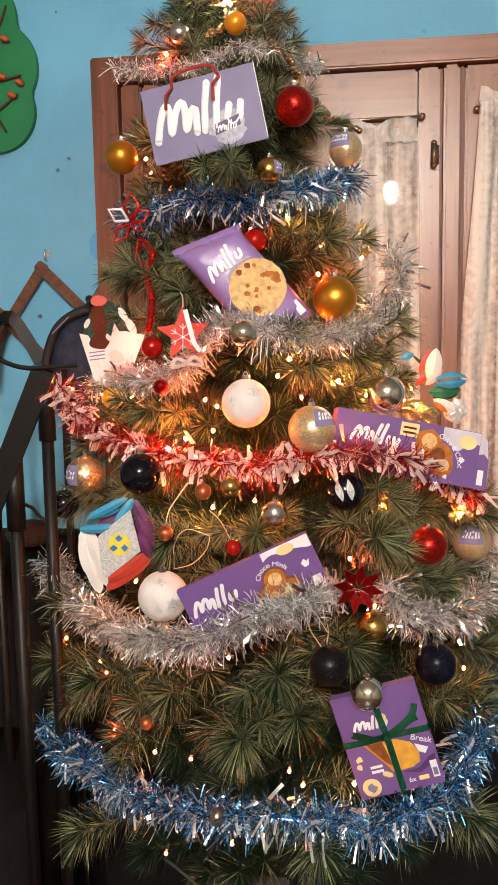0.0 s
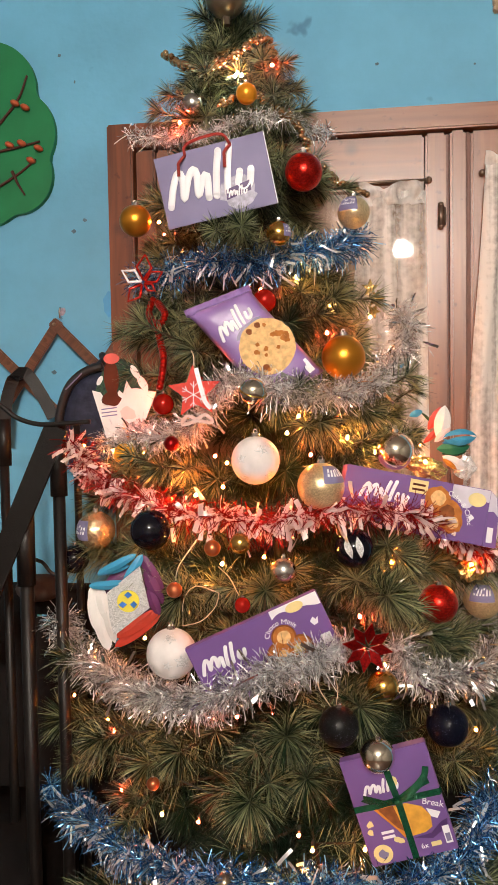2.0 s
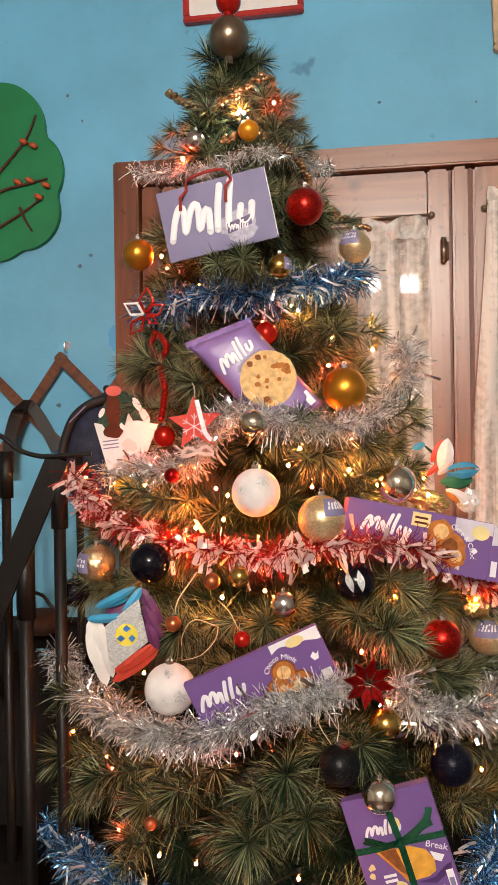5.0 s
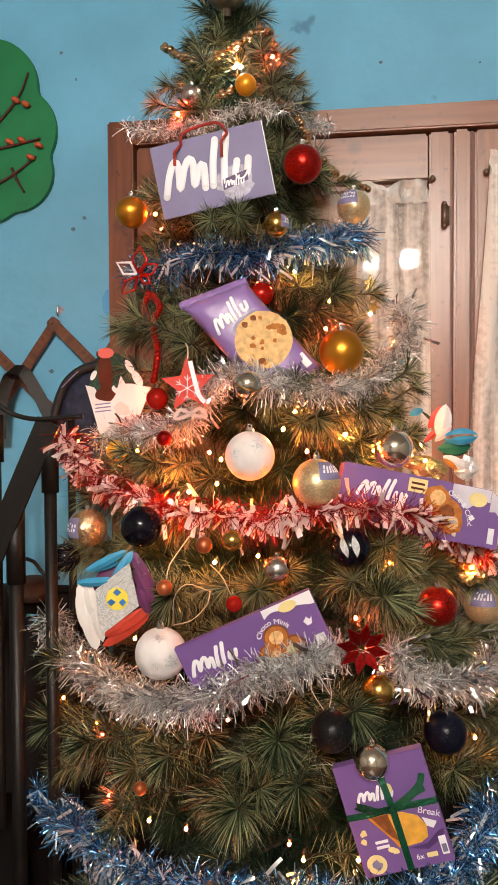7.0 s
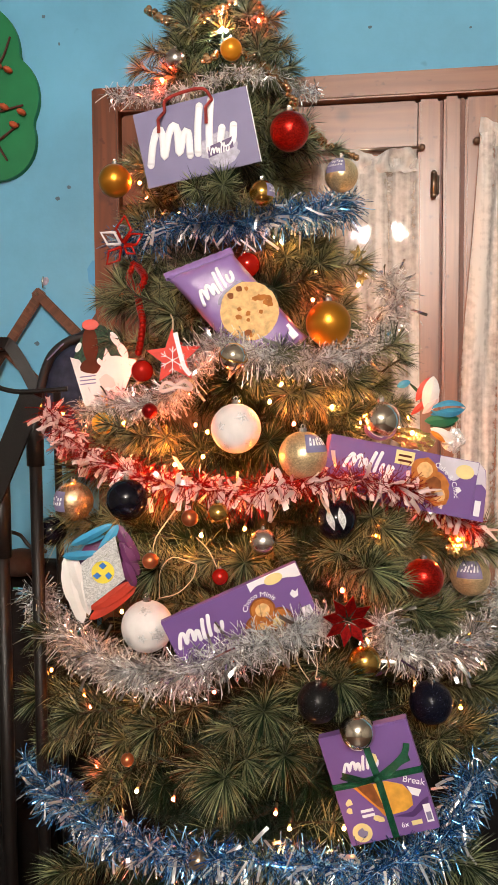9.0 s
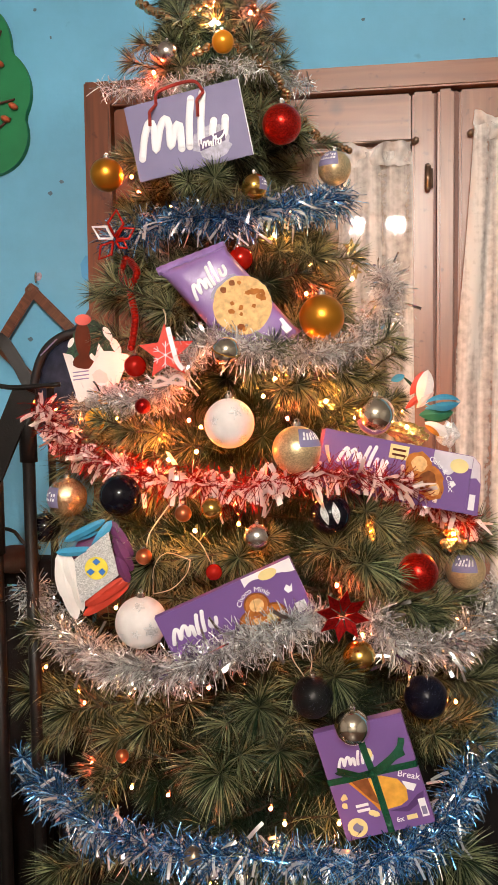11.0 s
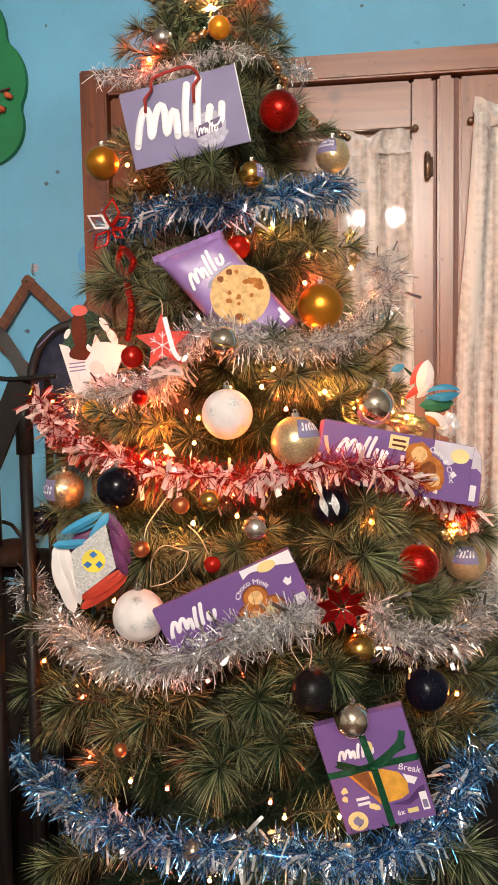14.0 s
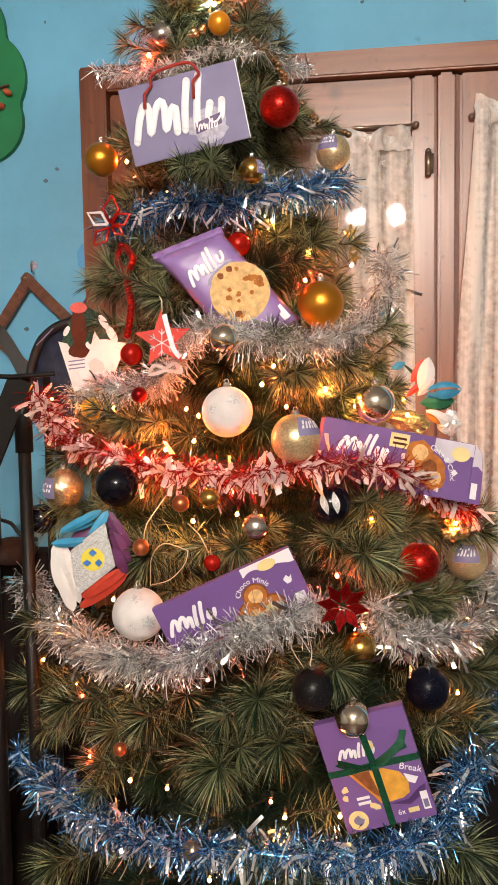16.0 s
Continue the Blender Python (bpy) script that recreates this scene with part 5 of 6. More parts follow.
# ---- cards and packets ----
def bars(e, x, z, w, h, m, n=7, depth=-0.001, name="word_shape", label="white plain brand shape"):
    """Plain rounded brush strokes in place of a brand word."""
    strokes = (((0.0, 0.02), (0.04, 0.42), (0.10, 0.68), (0.15, 0.55), (0.16, 0.12), (0.22, 0.52), (0.28, 0.68), (0.32, 0.55), (0.33, 0.12), (0.39, 0.46), (0.44, 0.48), (0.45, 0.03)),
               ((0.58, 0.92), (0.55, 0.5), (0.54, 0.03)), ((0.71, 0.98), (0.68, 0.5), (0.67, 0.03)), ((0.82, 0.40), (0.80, 0.14), (0.86, 0.03), (0.93, 0.12), (0.95, 0.40)))
    bm = bmesh.new()
    for run in strokes:
        pts = [(x + w * 0.95 * a + 0.16 * h * b, depth - 0.0002, z + h * b) for a, b in run]
        tube(bm, smooth_path(pts, h * 0.06), w * 0.040, 10)
        for p in (pts[0], pts[-1]):
            ball(bm, p, w * 0.040, 10, 8)
    for v in bm.verts:
        v.co.y = depth - 0.0002 + (v.co.y - depth + 0.0002) * 0.18
    return part(name, bm, m, e, label, True)


def words(e, text, x, y, z, size, m, tilt=0.0, bend=0.0):
    cu = bpy.data.curves.new("lettering", "FONT")
    cu.body, cu.size, cu.extrude, cu.align_x = text, size, 0.0003, "CENTER"
    ob = new("lettering", cu)
    me = bpy.data.meshes.new_from_object(ob)
    bpy.data.objects.remove(ob)
    if bend:
        for v in me.vertices:
            a = v.co.x / bend
            rr = bend + v.co.y
            v.co.x, v.co.y = rr * math.sin(a), rr * math.cos(a) - bend
    o = finish("lettering", me, m, e, "white lettering")
    o.matrix_basis = Matrix.Translation((x, y, z)) @ Euler((0, radians(tilt), 0)).to_matrix().to_4x4() @ Euler((radians(90), 0, 0)).to_matrix().to_4x4()
    return o


def plate(name, pts, e, m, depth, th=0.0008, label=""):
    return part(name, slab(bmesh.new(), pts, depth, depth - th), m, e, label)


# hanging sign card
U = 0.000915
sg = empty("sign_card", hang((-0.094, 1.145, 1.802), -11, -4, 1), "lilac cardboard sign with white print hung by red cord", "sign")
w, h = 202 * U, 127 * U
part("card", box(bmesh.new(), (-w / 2, -0.002, -h / 2), (w / 2, 0.002, h / 2), 0.0008), "lilac", sg)
part("card_edge", box(bmesh.new(), (w / 2, -0.0022, -h / 2), (w / 2 + 0.0012, 0.0022, h / 2)), "print_white", sg, "frayed white card edge")
bars(sg, -88 * U, -28 * U, 166 * U, 84 * U, "print_white", 7, -0.0024)
plate("print_patch", disc_pts(38 * U, -26 * U, 27 * U, 20, 1.25, 0.22, 3), sg, "print_pale", -0.0022, 0.0006, "pale printed patch")
dk = plate("print_patch", [(14 * U, -38 * U), (60 * U, -30 * U), (62 * U, -12 * U), (16 * U, -20 * U)], sg, "purple_dark", -0.003, 0.0006, "dark printed patch")
bars(dk, 19 * U, -34 * U, 36 * U, 15 * U, "print_white", 6, -0.0038)
for k, (a, b) in enumerate((((-44, 55), (-62, 22)), ((40, 55), (22, 18)))):
    part("cord_end", tube(bmesh.new(), smooth_path([(a[0] * U, -0.004, a[1] * U), ((a[0] - 12) * U, -0.012, (a[1] - 12) * U), ((b[0] + 4) * U, -0.009, (a[1] + b[1]) / 2 * U), (b[0] * U, -0.006, b[1] * U)], 0.004), 0.0026, 6), "red_cord", sg, "red cord", True)
part("cord", tube(bmesh.new(), smooth_path([(-44 * U, -0.004, 55 * U), (-38 * U, -0.006, 72 * U), (0, 0.0, 80 * U), (30 * U, -0.006, 74 * U), (40 * U, -0.004, 55 * U)], 0.005), 0.0026, 6), "red_cord", sg, "red cord", True)

# biscuit flow pack
U = 0.000966
pk = empty("biscuit_packet", hang((-0.037, 1.182, 1.539), -41, 4, 8), "purple film packet with a printed chocolate-chip biscuit", "biscuit packet")
w, h = 108 * U, 232 * U
bm = bmesh.new()
nx, nz = 14, 30
grid = {}
for sgn in (-1, 1):
    for j in range(nz + 1):
        for i in range(nx + 1):
            u, v = i / nx * 2 - 1, j / nz * 2 - 1
            thick = 0.017 * max(0, 1 - u ** 4) ** 0.5 * max(0.0, 1 - abs(v) ** 7) ** 0.6
            flare = 1 + 0.07 * max(0, abs(v) - 0.86) / 0.14
            ripple = 0.0022 * math.sin(17 * u + 3 * v) * max(0, abs(v) - 0.6) / 0.4
            top = max(0.0, v - 0.45) / 0.55
            crease = 0.0035 * top * noise.noise(Vector((u * 3.1, v * 5.0, 2.0)))
            grid[sgn, i, j] = bm.verts.new((u * w / 2 * flare, sgn * thick + ripple + crease, v * h / 2 - 42 * U * top * (u + 1) / 2))
for sgn in (-1, 1):
    for j in range(nz):
        for i in range(nx):
            q = [grid[sgn, i, j], grid[sgn, i + 1, j], grid[sgn, i + 1, j + 1], grid[sgn, i, j + 1]]
            bm.faces.new(q if sgn < 0 else q[::-1])
bmesh.ops.remove_doubles(bm, verts=bm.verts, dist=0.0002)
part("film", bm, "purple_film", pk, smooth=True)
bm = bmesh.new()
ribbon(bm, [(-w / 2 * 1.07 + k * w * 1.07 / 48, 0.0011 * math.sin(k * 1.05), h / 2 + 0.003 - 42 * U * k / 48) for k in range(49)], 0.014, (0, 0, 1), 0.0006)
part("crimp", bm, "purple_film", pk, "crimped film end", True)
bars(pk, -40 * U, 36 * U, 74 * U, 34 * U, "print_white", 7, -0.0188)
plate("print_patch", disc_pts(6 * U, 22 * U, 11 * U, 14, 2.6, 0.2, 5), pk, "purple_dark", -0.0176, 0.0006, "dark print")
bp = plate("biscuit_print", disc_pts(10 * U, -20 * U, 49 * U, 40, 1.0, 0.02, 2), pk, "cookie", -0.0178, 0.0012, "printed biscuit")
rn = random.Random(5)
for k in range(17):
    a, d = rn.uniform(0, 6.28), 42 * math.sqrt(rn.random())
    plate("chip_print", disc_pts((10 + d * math.cos(a)) * U, (-20 + d * math.sin(a)) * U, rn.uniform(3.5, 6.0) * U, 9, 1, 0.3, k), bp, "cookie_dark" if k % 6 else "choc", -0.0191, 0.0006, "printed chocolate chip")
plate("label_mark", [(34 * U, -104 * U), (46 * U, -104 * U), (46 * U, -78 * U), (34 * U, -78 * U)], pk, "print_white", -0.0125, 0.001, "small white printed box")


def carton(name, m, w, h, d, mat_name, label):
    e = empty(name, m, label, "biscuit box", "purple cartons on the tree")
    part("carton", box(bmesh.new(), (-w / 2, 0, -h / 2), (w / 2, d, h / 2), 0.0012), mat_name, e)
    return e


def wave(x0, x1, zb, zt, amp, n=16, ph=0.0):
    low = [(x0 + (x1 - x0) * i / n, zb + amp * math.sin(ph + 5.2 * i / n) + amp * 0.5 * math.sin(11 * i / n)) for i in range(n + 1)]
    return low + [(x1, zt), (x0, zt)]


# small chocolate biscuit carton, leaning up to one side
U = 0.000907
c1 = carton("biscuit_box", hang((-0.016, 1.050, 1.061), -24.2, -6, 10), 246 * U, 100 * U, 0.012, "purple", "purple carton of small filled biscuits half sunk in tinsel")
bars(c1, -112 * U, -6 * U, 88 * U, 34 * U, "print_white", 7, -0.0004)
plate("cream_band", wave(34 * U, 122 * U, 34 * U, 50 * U, 5 * U), c1, "print_white", -0.0003, 0.0008, "white wavy print")
plate("sun_print", disc_pts(78 * U, 40 * U, 9 * U, 16, 1.8), c1, "cream", -0.0012, 0.0006, "yellow print")
for cx, cz, r, m2 in ((40, -2, 19, "cookie_dark"), (22, -28, 20, "cookie_dark"), (60, -30, 19, "cookie_dark"), (40, -2, 12, "cookie"), (56, -32, 10, "cream"), (28, -32, 10, "cookie")):
    plate("biscuit_print", disc_pts(cx * U, cz * U, r * U, 24, 1, 0.03, int(cx + r)), c1, m2, -0.0004 - 0.0004 * (m2 != "cookie_dark") - 0.00008 * cx / 10, 0.0008, "printed biscuit")
for cx, cz, r in ((40, -2, 22), (22, -28, 23), (60, -30, 22)):
    plate("biscuit_rim", disc_pts(cx * U, cz * U, r * U, 24), c1, "choc", -0.0001, 0.0004, "printed chocolate rim")
words(c1, "Choco Minis", 40 * U, -0.0014, 22 * U, 12 * U, "print_white", 0, 25 * U)
plate("bird_print", [(92 * U, 4 * U), (99 * U, 10 * U), (103 * U, 4 * U), (108 * U, 8 * U), (104 * U, -4 * U), (96 * U, -5 * U)], c1, "print_white", -0.0004, 0.0006, "small white print")
plate("label_mark", [(98 * U, -44 * U), (116 * U, -44 * U), (116 * U, -26 * U), (98 * U, -26 * U)], c1, "print_white", -0.0004, 0.0006, "small white printed box")

# cake carton
U = 0.000924
c2 = carton("biscuit_box", hang((0.229, 1.217, 1.260), 11.6, 6, 10), 272 * U, 104 * U, 0.05, "purple", "long purple carton of soft chocolate cakes behind red tinsel")
def sc2(pts):
    return [(x * 0.000924, z * 0.000924) for x, z in pts]


bars(c2, -104 * U, 0 * U, 86 * U, 36 * U, "print_white", 7, -0.0004)
bd = plate("badge", [(-16 * U, 22 * U), (18 * U, 22 * U), (18 * U, 47 * U), (-16 * U, 47 * U)], c2, "cream", -0.0003, 0.0008, "pale yellow badge")
for k in range(2):
    plate("badge_bar", [(-11 * U, (36 - 9 * k) * U), (13 * U, (36 - 9 * k) * U), (13 * U, (40 - 9 * k) * U), (-11 * U, (40 - 9 * k) * U)], bd, "brown_card", -0.0012, 0.0005, "dark printed bar")
part("end_flap", slab(bmesh.new(), sc2(((135.5, 51.5), (149, 40), (156, 4), (160, -52), (135.5, -52))), 0.006, -0.0003), "purple", c2, "slightly splayed end of the carton")
plate("cream_band", sc2(((135.7, 51), (148, 39.5), (155, 6), (146, 14), (135.7, 12))), c2, "print_soft", -0.0005, 0.0006, "white wavy print")
plate("cream_band", wave(64 * U, 135 * U, 24 * U, 51 * U, 9 * U, ph=2.6), c2, "print_soft", -0.0003, 0.0008, "white wavy print")
plate("sun_print", disc_pts(112 * U, 30 * U, 13 * U, 16, 1.3), c2, "cream", -0.0013, 0.0005, "yellow print")
for cx, cz, r, m2 in ((38, 18, 24, "cookie_dark"), (62, -6, 26, "cookie_dark"), (30, -14, 24, "cookie_dark"), (72, -20, 20, "cookie_dark"), (40, 20, 14, "cookie"), (60, -4, 15, "choc"), (74, -20, 11, "cookie")):
    plate("cake_print", disc_pts(cx * U, cz * U, r * U, 18, 1, 0.10, int(cx + r)), c2, m2, -0.0004 - 0.0005 * (m2 != "cookie_dark") - 0.00008 * cx / 10, 0.0008, "printed cake piece")
words(c2, "Cake & Choc", 86 * U, -0.0016, 12 * U, 13 * U, "print_white", 48, 60 * U)
plate("label_mark", [(140 * U, -44 * U), (151 * U, -44 * U), (150 * U, -16 * U), (139 * U, -16 * U)], c2, "print_white", -0.0004, 0.0006, "small white printed box")
plate("bird_print", [(100 * U, -4 * U), (106 * U, 2 * U), (112 * U, -4 * U), (106 * U, -10 * U)], c2, "print_white", -0.0004, 0.0006, "small white print")

# gift carton tied with green ribbon
U = 0.000864
c3 = carton("gift_box", hang((0.191, 1.026, 0.829), -17, -2, 0), 154 * U, 198 * U, 0.018, "purple", "purple biscuit carton tied with a green satin ribbon bow")
bars(c3, -52 * U, 30 * U, 66 * U, 24 * U, "print_white", 7, -0.0004)
def sc(pts):
    return [(x * U, z * U) for x, z in pts]


plate("slice_print", sc(((13, 2), (38, -10), (48, -29), (45, -49), (31, -56), (0, -58), (-8, -36), (-14, 2))), c3, "slice", -0.0004, 0.0008, "printed golden cake slice")
plate("slice_print", sc(((-44, 3), (-40, 5), (-12, 4), (-1, -50), (-6, -58), (-14, -42))), c3, "orange_print", -0.0010, 0.0006, "printed cake crust")
plate("slice_print", sc(((-38, 3), (-10, 3), (-3, -46), (-14, -36))), c3, "choc", -0.0016, 0.0006, "printed chocolate layer")
plate("shade_print", sc(((10, -62), (40, -60), (62, -44), (74, -40), (70, -54), (40, -70))), c3, "purple_dark", -0.0003, 0.0006, "darker purple print")
plate("band_print", sc(((2, 97), (74, 97), (75, 44), (40, 52), (4, 62))), c3, "purple", -0.0003, 0.0006, "plain purple print")
plate("sun_print", disc_pts(4 * U, 46 * U, 9 * U, 10, 0.8, 0.1, 3), c3, "cream", -0.0011, 0.0005, "pale yellow print")
plate("wedge_print", [(44 * U, -14 * U), (66 * U, -26 * U), (58 * U, -36 * U), (48 * U, -30 * U)], c3, "print_white", -0.0012, 0.0006, "white print")
for cx, cz in ((-58, -22), (-62, -36), (-20, -58), (-14, -62)):
    plate("crumb_print", disc_pts(cx * U, cz * U, 6 * U, 8, 1, 0.3, cx + 90), c3, "cream", -0.0004, 0.0006, "printed crumb")
sl = plate("seal", disc_pts(-52 * U, -78 * U, 17 * U, 24), c3, "cream", -0.0004, 0.0006, "round pale seal")
plate("seal_print", disc_pts(-52 * U, -78 * U, 8 * U, 9, 1, 0.3, 2), sl, "lilac", -0.0011, 0.0005, "seal print")
plate("label_mark", [(60 * U, -84 * U), (72 * U, -84 * U), (72 * U, -52 * U), (60 * U, -52 * U)], c3, "print_white", -0.0004, 0.0006, "small white printed box")
plate("label_print", [(62 * U, -80 * U), (70 * U, -80 * U), (70 * U, -66 * U), (62 * U, -66 * U)], c3, "lilac", -0.0011, 0.0005, "small print")
plate("crumb_print", [(34 * U, -84 * U), (52 * U, -84 * U), (52 * U, -76 * U), (34 * U, -76 * U)], c3, "cream", -0.0004, 0.0006, "printed biscuit piece")
for k in range(2):
    plate("print_bar", [(-44 * U, (-44 - 9 * k) * U), (-22 * U, (-44 - 9 * k) * U), (-22 * U, (-39 - 9 * k) * U), (-44 * U, (-39 - 9 * k) * U)], c3, "print_white", -0.0004, 0.0005, "small white print")
words(c3, "Break", 56 * U, -0.0014, -12 * U, 16 * U, "print_white", 24)
words(c3, "6x", 22 * U, -0.0008, -84 * U, 13 * U, "print_white", 0)
rw = 11.5 * U
bm = bmesh.new()
ribbon(bm, [(-2 * U, 0.002, 100 * U), (-2 * U, -0.003, 97 * U), (-1 * U, -0.003, 50 * U), (2 * U, -0.005, 13 * U), (2 * U, -0.003, -50 * U), (2 * U, -0.003, -97 * U), (2 * U, 0.002, -100 * U)], rw, (1, 0, 0))
part("ribbon", bm, "green_ribbon", c3, "green satin ribbon")
bm = bmesh.new()
ribbon(bm, [(-79 * U, 0.004, 11 * U), (-77 * U, -0.003, 11 * U), (-40 * U, -0.0035, 10 * U), (0, -0.0055, 13 * U), (40 * U, -0.0035, 11 * U), (76 * U, -0.003, 10 * U), (79 * U, 0.004, 10 * U)], rw, (0, 0, 1))
part("ribbon", bm, "green_ribbon", c3, "green satin ribbon")
for pts, ac in ((((0, -0.009, 14 * U), (-18 * U, -0.020, 22 * U), (-38 * U, -0.022, 34 * U), (-52 * U, -0.018, 38 * U)), (0.3, -0.3, 0.9)), (((0, -0.009, 14 * U), (-20 * U, -0.014, 18 * U), (-44 * U, -0.012, 24 * U), (-54 * U, -0.016, 34 * U)), (0.2, -0.5, 0.8)),
                (((0, -0.009, 14 * U), (18 * U, -0.018, 26 * U), (42 * U, -0.022, 40 * U), (60 * U, -0.018, 52 * U), (66 * U, -0.012, 64 * U)), (0.6, -0.4, -0.6)), (((0, -0.010, 14 * U), (22 * U, -0.014, 22 * U), (46 * U, -0.014, 36 * U), (64 * U, -0.016, 42 * U)), (0.5, -0.5, -0.6))):
    part("bow_loop", ribbon(bmesh.new(), smooth_path(pts, 0.005), rw * 0.95, ac), "green_ribbon", c3, "green bow loop")
part("bow_knot", ball(bmesh.new(), (0, -0.008, 13 * U), 8 * U, 12, 8, 0.8), "green_ribbon", c3, "green knot", True)

# ---- paper ornaments ----
# jagged card with speckled green backing
U = 0.00110
cd = empty("card_ornament", hang((-0.304, 1.290, 1.452), -2, 0, 12), "white jagged paper card on a dark green speckled backing", "card")
plate("backing", [(-46 * U, 10 * U), (-30 * U, 48 * U), (2 * U, 66 * U), (26 * U, 52 * U), (50 * U, 8 * U), (20 * U, -12 * U)], cd, "green_card", 0.004, 0.003, "dark green speckled card")
plate("card", [(-50 * U, 14 * U), (-36 * U, 10 * U), (-30 * U, 0), (-14 * U, -2 * U), (-4 * U, 12 * U), (2 * U, 6 * U), (9 * U, 28 * U), (16 * U, 14 * U), (26 * U, 14 * U), (58 * U, 6 * U), (34 * U, -48 * U), (-30 * U, -68 * U)], cd, "paper", 0.0005, 0.002)
plate("brown_shape", disc_pts(-16 * U, 34 * U, 30 * U, 20, 0.42), cd, "brown_card", -0.002, 0.002, "plain brown rounded shape")
plate("cap_shape", disc_pts(-14 * U, 66 * U, 9 * U, 16, 1.5), cd, "red_paper", -0.004, 0.001, "small red rounded shape")
plate("knob_shape", disc_pts(-18 * U, -2 * U, 13 * U, 14, 1.2, 0.15, 2), cd, "brown_card", -0.002, 0.002, "plain brown rounded shape")
for x, z, s in ((24, 42, 13), (36, 22, 15), (-36, 30, 9)):
    o = plate("leaf_print", disc_pts(0, 0, s * U, 12, 0.45), cd, "paper", 0.0, 0.001, "pale leaf print")
    o.matrix_basis = Matrix.Translation((x * U, 0.0005, z * U)) @ Euler((0, radians(-28 if x > 0 else 30), 0)).to_matrix().to_4x4()
for k in range(3):
    plate("print_bar", [(-36 * U, (-20 - 6 * k) * U), (-10 * U, (-18 - 6 * k) * U), (-10 * U, (-16 - 6 * k) * U), (-36 * U, (-18 - 6 * k) * U)], cd, "lilac", -0.0015, 0.0004, "faint print")
plate("print_blot", disc_pts(8 * U, -28 * U, 11 * U, 12, 1.3, 0.3, 4), cd, "pink_paper", -0.0015, 0.0004, "reddish print")
plate("print_blot", disc_pts(6 * U, -22 * U, 6 * U, 12, 1.3, 0.2, 4), cd, "pink_paper", -0.002, 0.0004, "reddish print")

# red felt star
U = 0.00114
st = empty("star_ornament", hang((-0.134, 1.140, 1.458), -4, 0, 8), "red felt star with a white snowflake and ribbon", "star ornament")
pts = [((40 if k % 2 == 0 else 18) * U * math.sin(k * math.pi / 5), (40 if k % 2 == 0 else 18) * U * math.cos(k * math.pi / 5)) for k in range(10)]
part("star", slab(bmesh.new(), pts, 0.003, -0.003), "red_star", st)
bm = bmesh.new()
for k in range(3):
    a = k * math.pi / 3 + 0.1
    for s in (-1, 1):
        d = Vector((math.sin(a), 0, math.cos(a))) * s
        tube(bm, [Vector((-2 * U, -0.0038, -4 * U)), Vector((-2 * U, -0.0038, -4 * U)) + d * 19 * U], 0.0007, 5)
        for b in (-0.7, 0.7):
            dd = Vector((math.sin(a + b), 0, math.cos(a + b))) * s
            tube(bm, [Vector((-2 * U, -0.0038, -4 * U)) + d * 11 * U, Vector((-2 * U, -0.0038, -4 * U)) + d * 11 * U + dd * 7 * U], 0.0006, 5)
part("snowflake", bm, "print_white", st, "white stitched snowflake")
part("ribbon_tail", ribbon(bmesh.new(), smooth_path([(5 * U, -0.006, 34 * U), (8 * U, -0.010, 16 * U), (14 * U, -0.010, -15 * U), (22 * U, -0.008, -26 * U)], 0.006), 6.5 * U, (1, 0, 0.2)), "print_white", st, "white ribbon tail")
for s in (-1, 1):
    part("bow_loop", ribbon(bmesh.new(), smooth_path([(0, -0.008, -40 * U), (s * 14 * U, -0.012, -34 * U), (s * 22 * U, -0.008, -46 * U), (0, -0.008, -42 * U)], 0.005), 5 * U, (0, -0.4, 1)), "white_foil", st, "white bow loop")
part("hanger", tube(bmesh.new(), smooth_path([(2 * U, 0, 38 * U), (3 * U, -0.004, 52 * U), (0, 0.006, 60 * U)], 0.004), 0.0012, 5), "string", st)

# red wire diamonds and bead chain
U = 0.001034 * 1.25
rb = empty("wire_bow", hang((-0.241, 1.228, 1.653), 0, 0, 8), "red and white wire ornament of diamond loops", "ornament")
for ang, s in ((-60, 1.0), (5, 1.15), (62, 0.9), (-140, 1.0), (125, 0.6)):
    c, q = math.sin(radians(ang)), math.cos(radians(ang))
    f = lambda a, b: ((c * a + q * b) * U * s, -0.004 - 0.002 * s, (q * a - c * b) * U * s)
    part("diamond", tube(bmesh.new(), [f(3, 0), f(18, 9), f(33, 0), f(18, -9), f(3, 0)], 0.0026, 6), "red_gloss" if ang != -60 else "print_white", rb, smooth=True)
pts = [(-0.239, 1.284, 1.630), (-0.245, 1.274, 1.604), (-0.217, 1.223, 1.576), (-0.199, 1.209, 1.594), (-0.220, 1.245, 1.619)]
for q, label in ((pts, "ring of red glitter beads"), ([(-0.220, 1.236, 1.583), (-0.209, 1.208, 1.551), (-0.197, 1.184, 1.520), (-0.198, 1.177, 1.491), (-0.202, 1.174, 1.468)], "strand of red glitter beads")):
    path = smooth_path(q, 0.006)
    e = empty("bead_strand", Matrix.Translation(path[0]), label, "ornament")
    bm = bmesh.new()
    for p in path:
        bmesh.ops.create_icosphere(bm, subdivisions=1, radius=0.0072, matrix=Matrix.Translation(p - path[0]))
    part("bead_chain", bm, "red_glitter", e, smooth=True)

# red foil snowflake low on the tree and gold stars at the edge
U = 0.000943
sf = empty("foil_star", hang((0.146, 1.035, 1.068), 10, 0, 8), "many-pointed red foil star ornament", "star ornament")
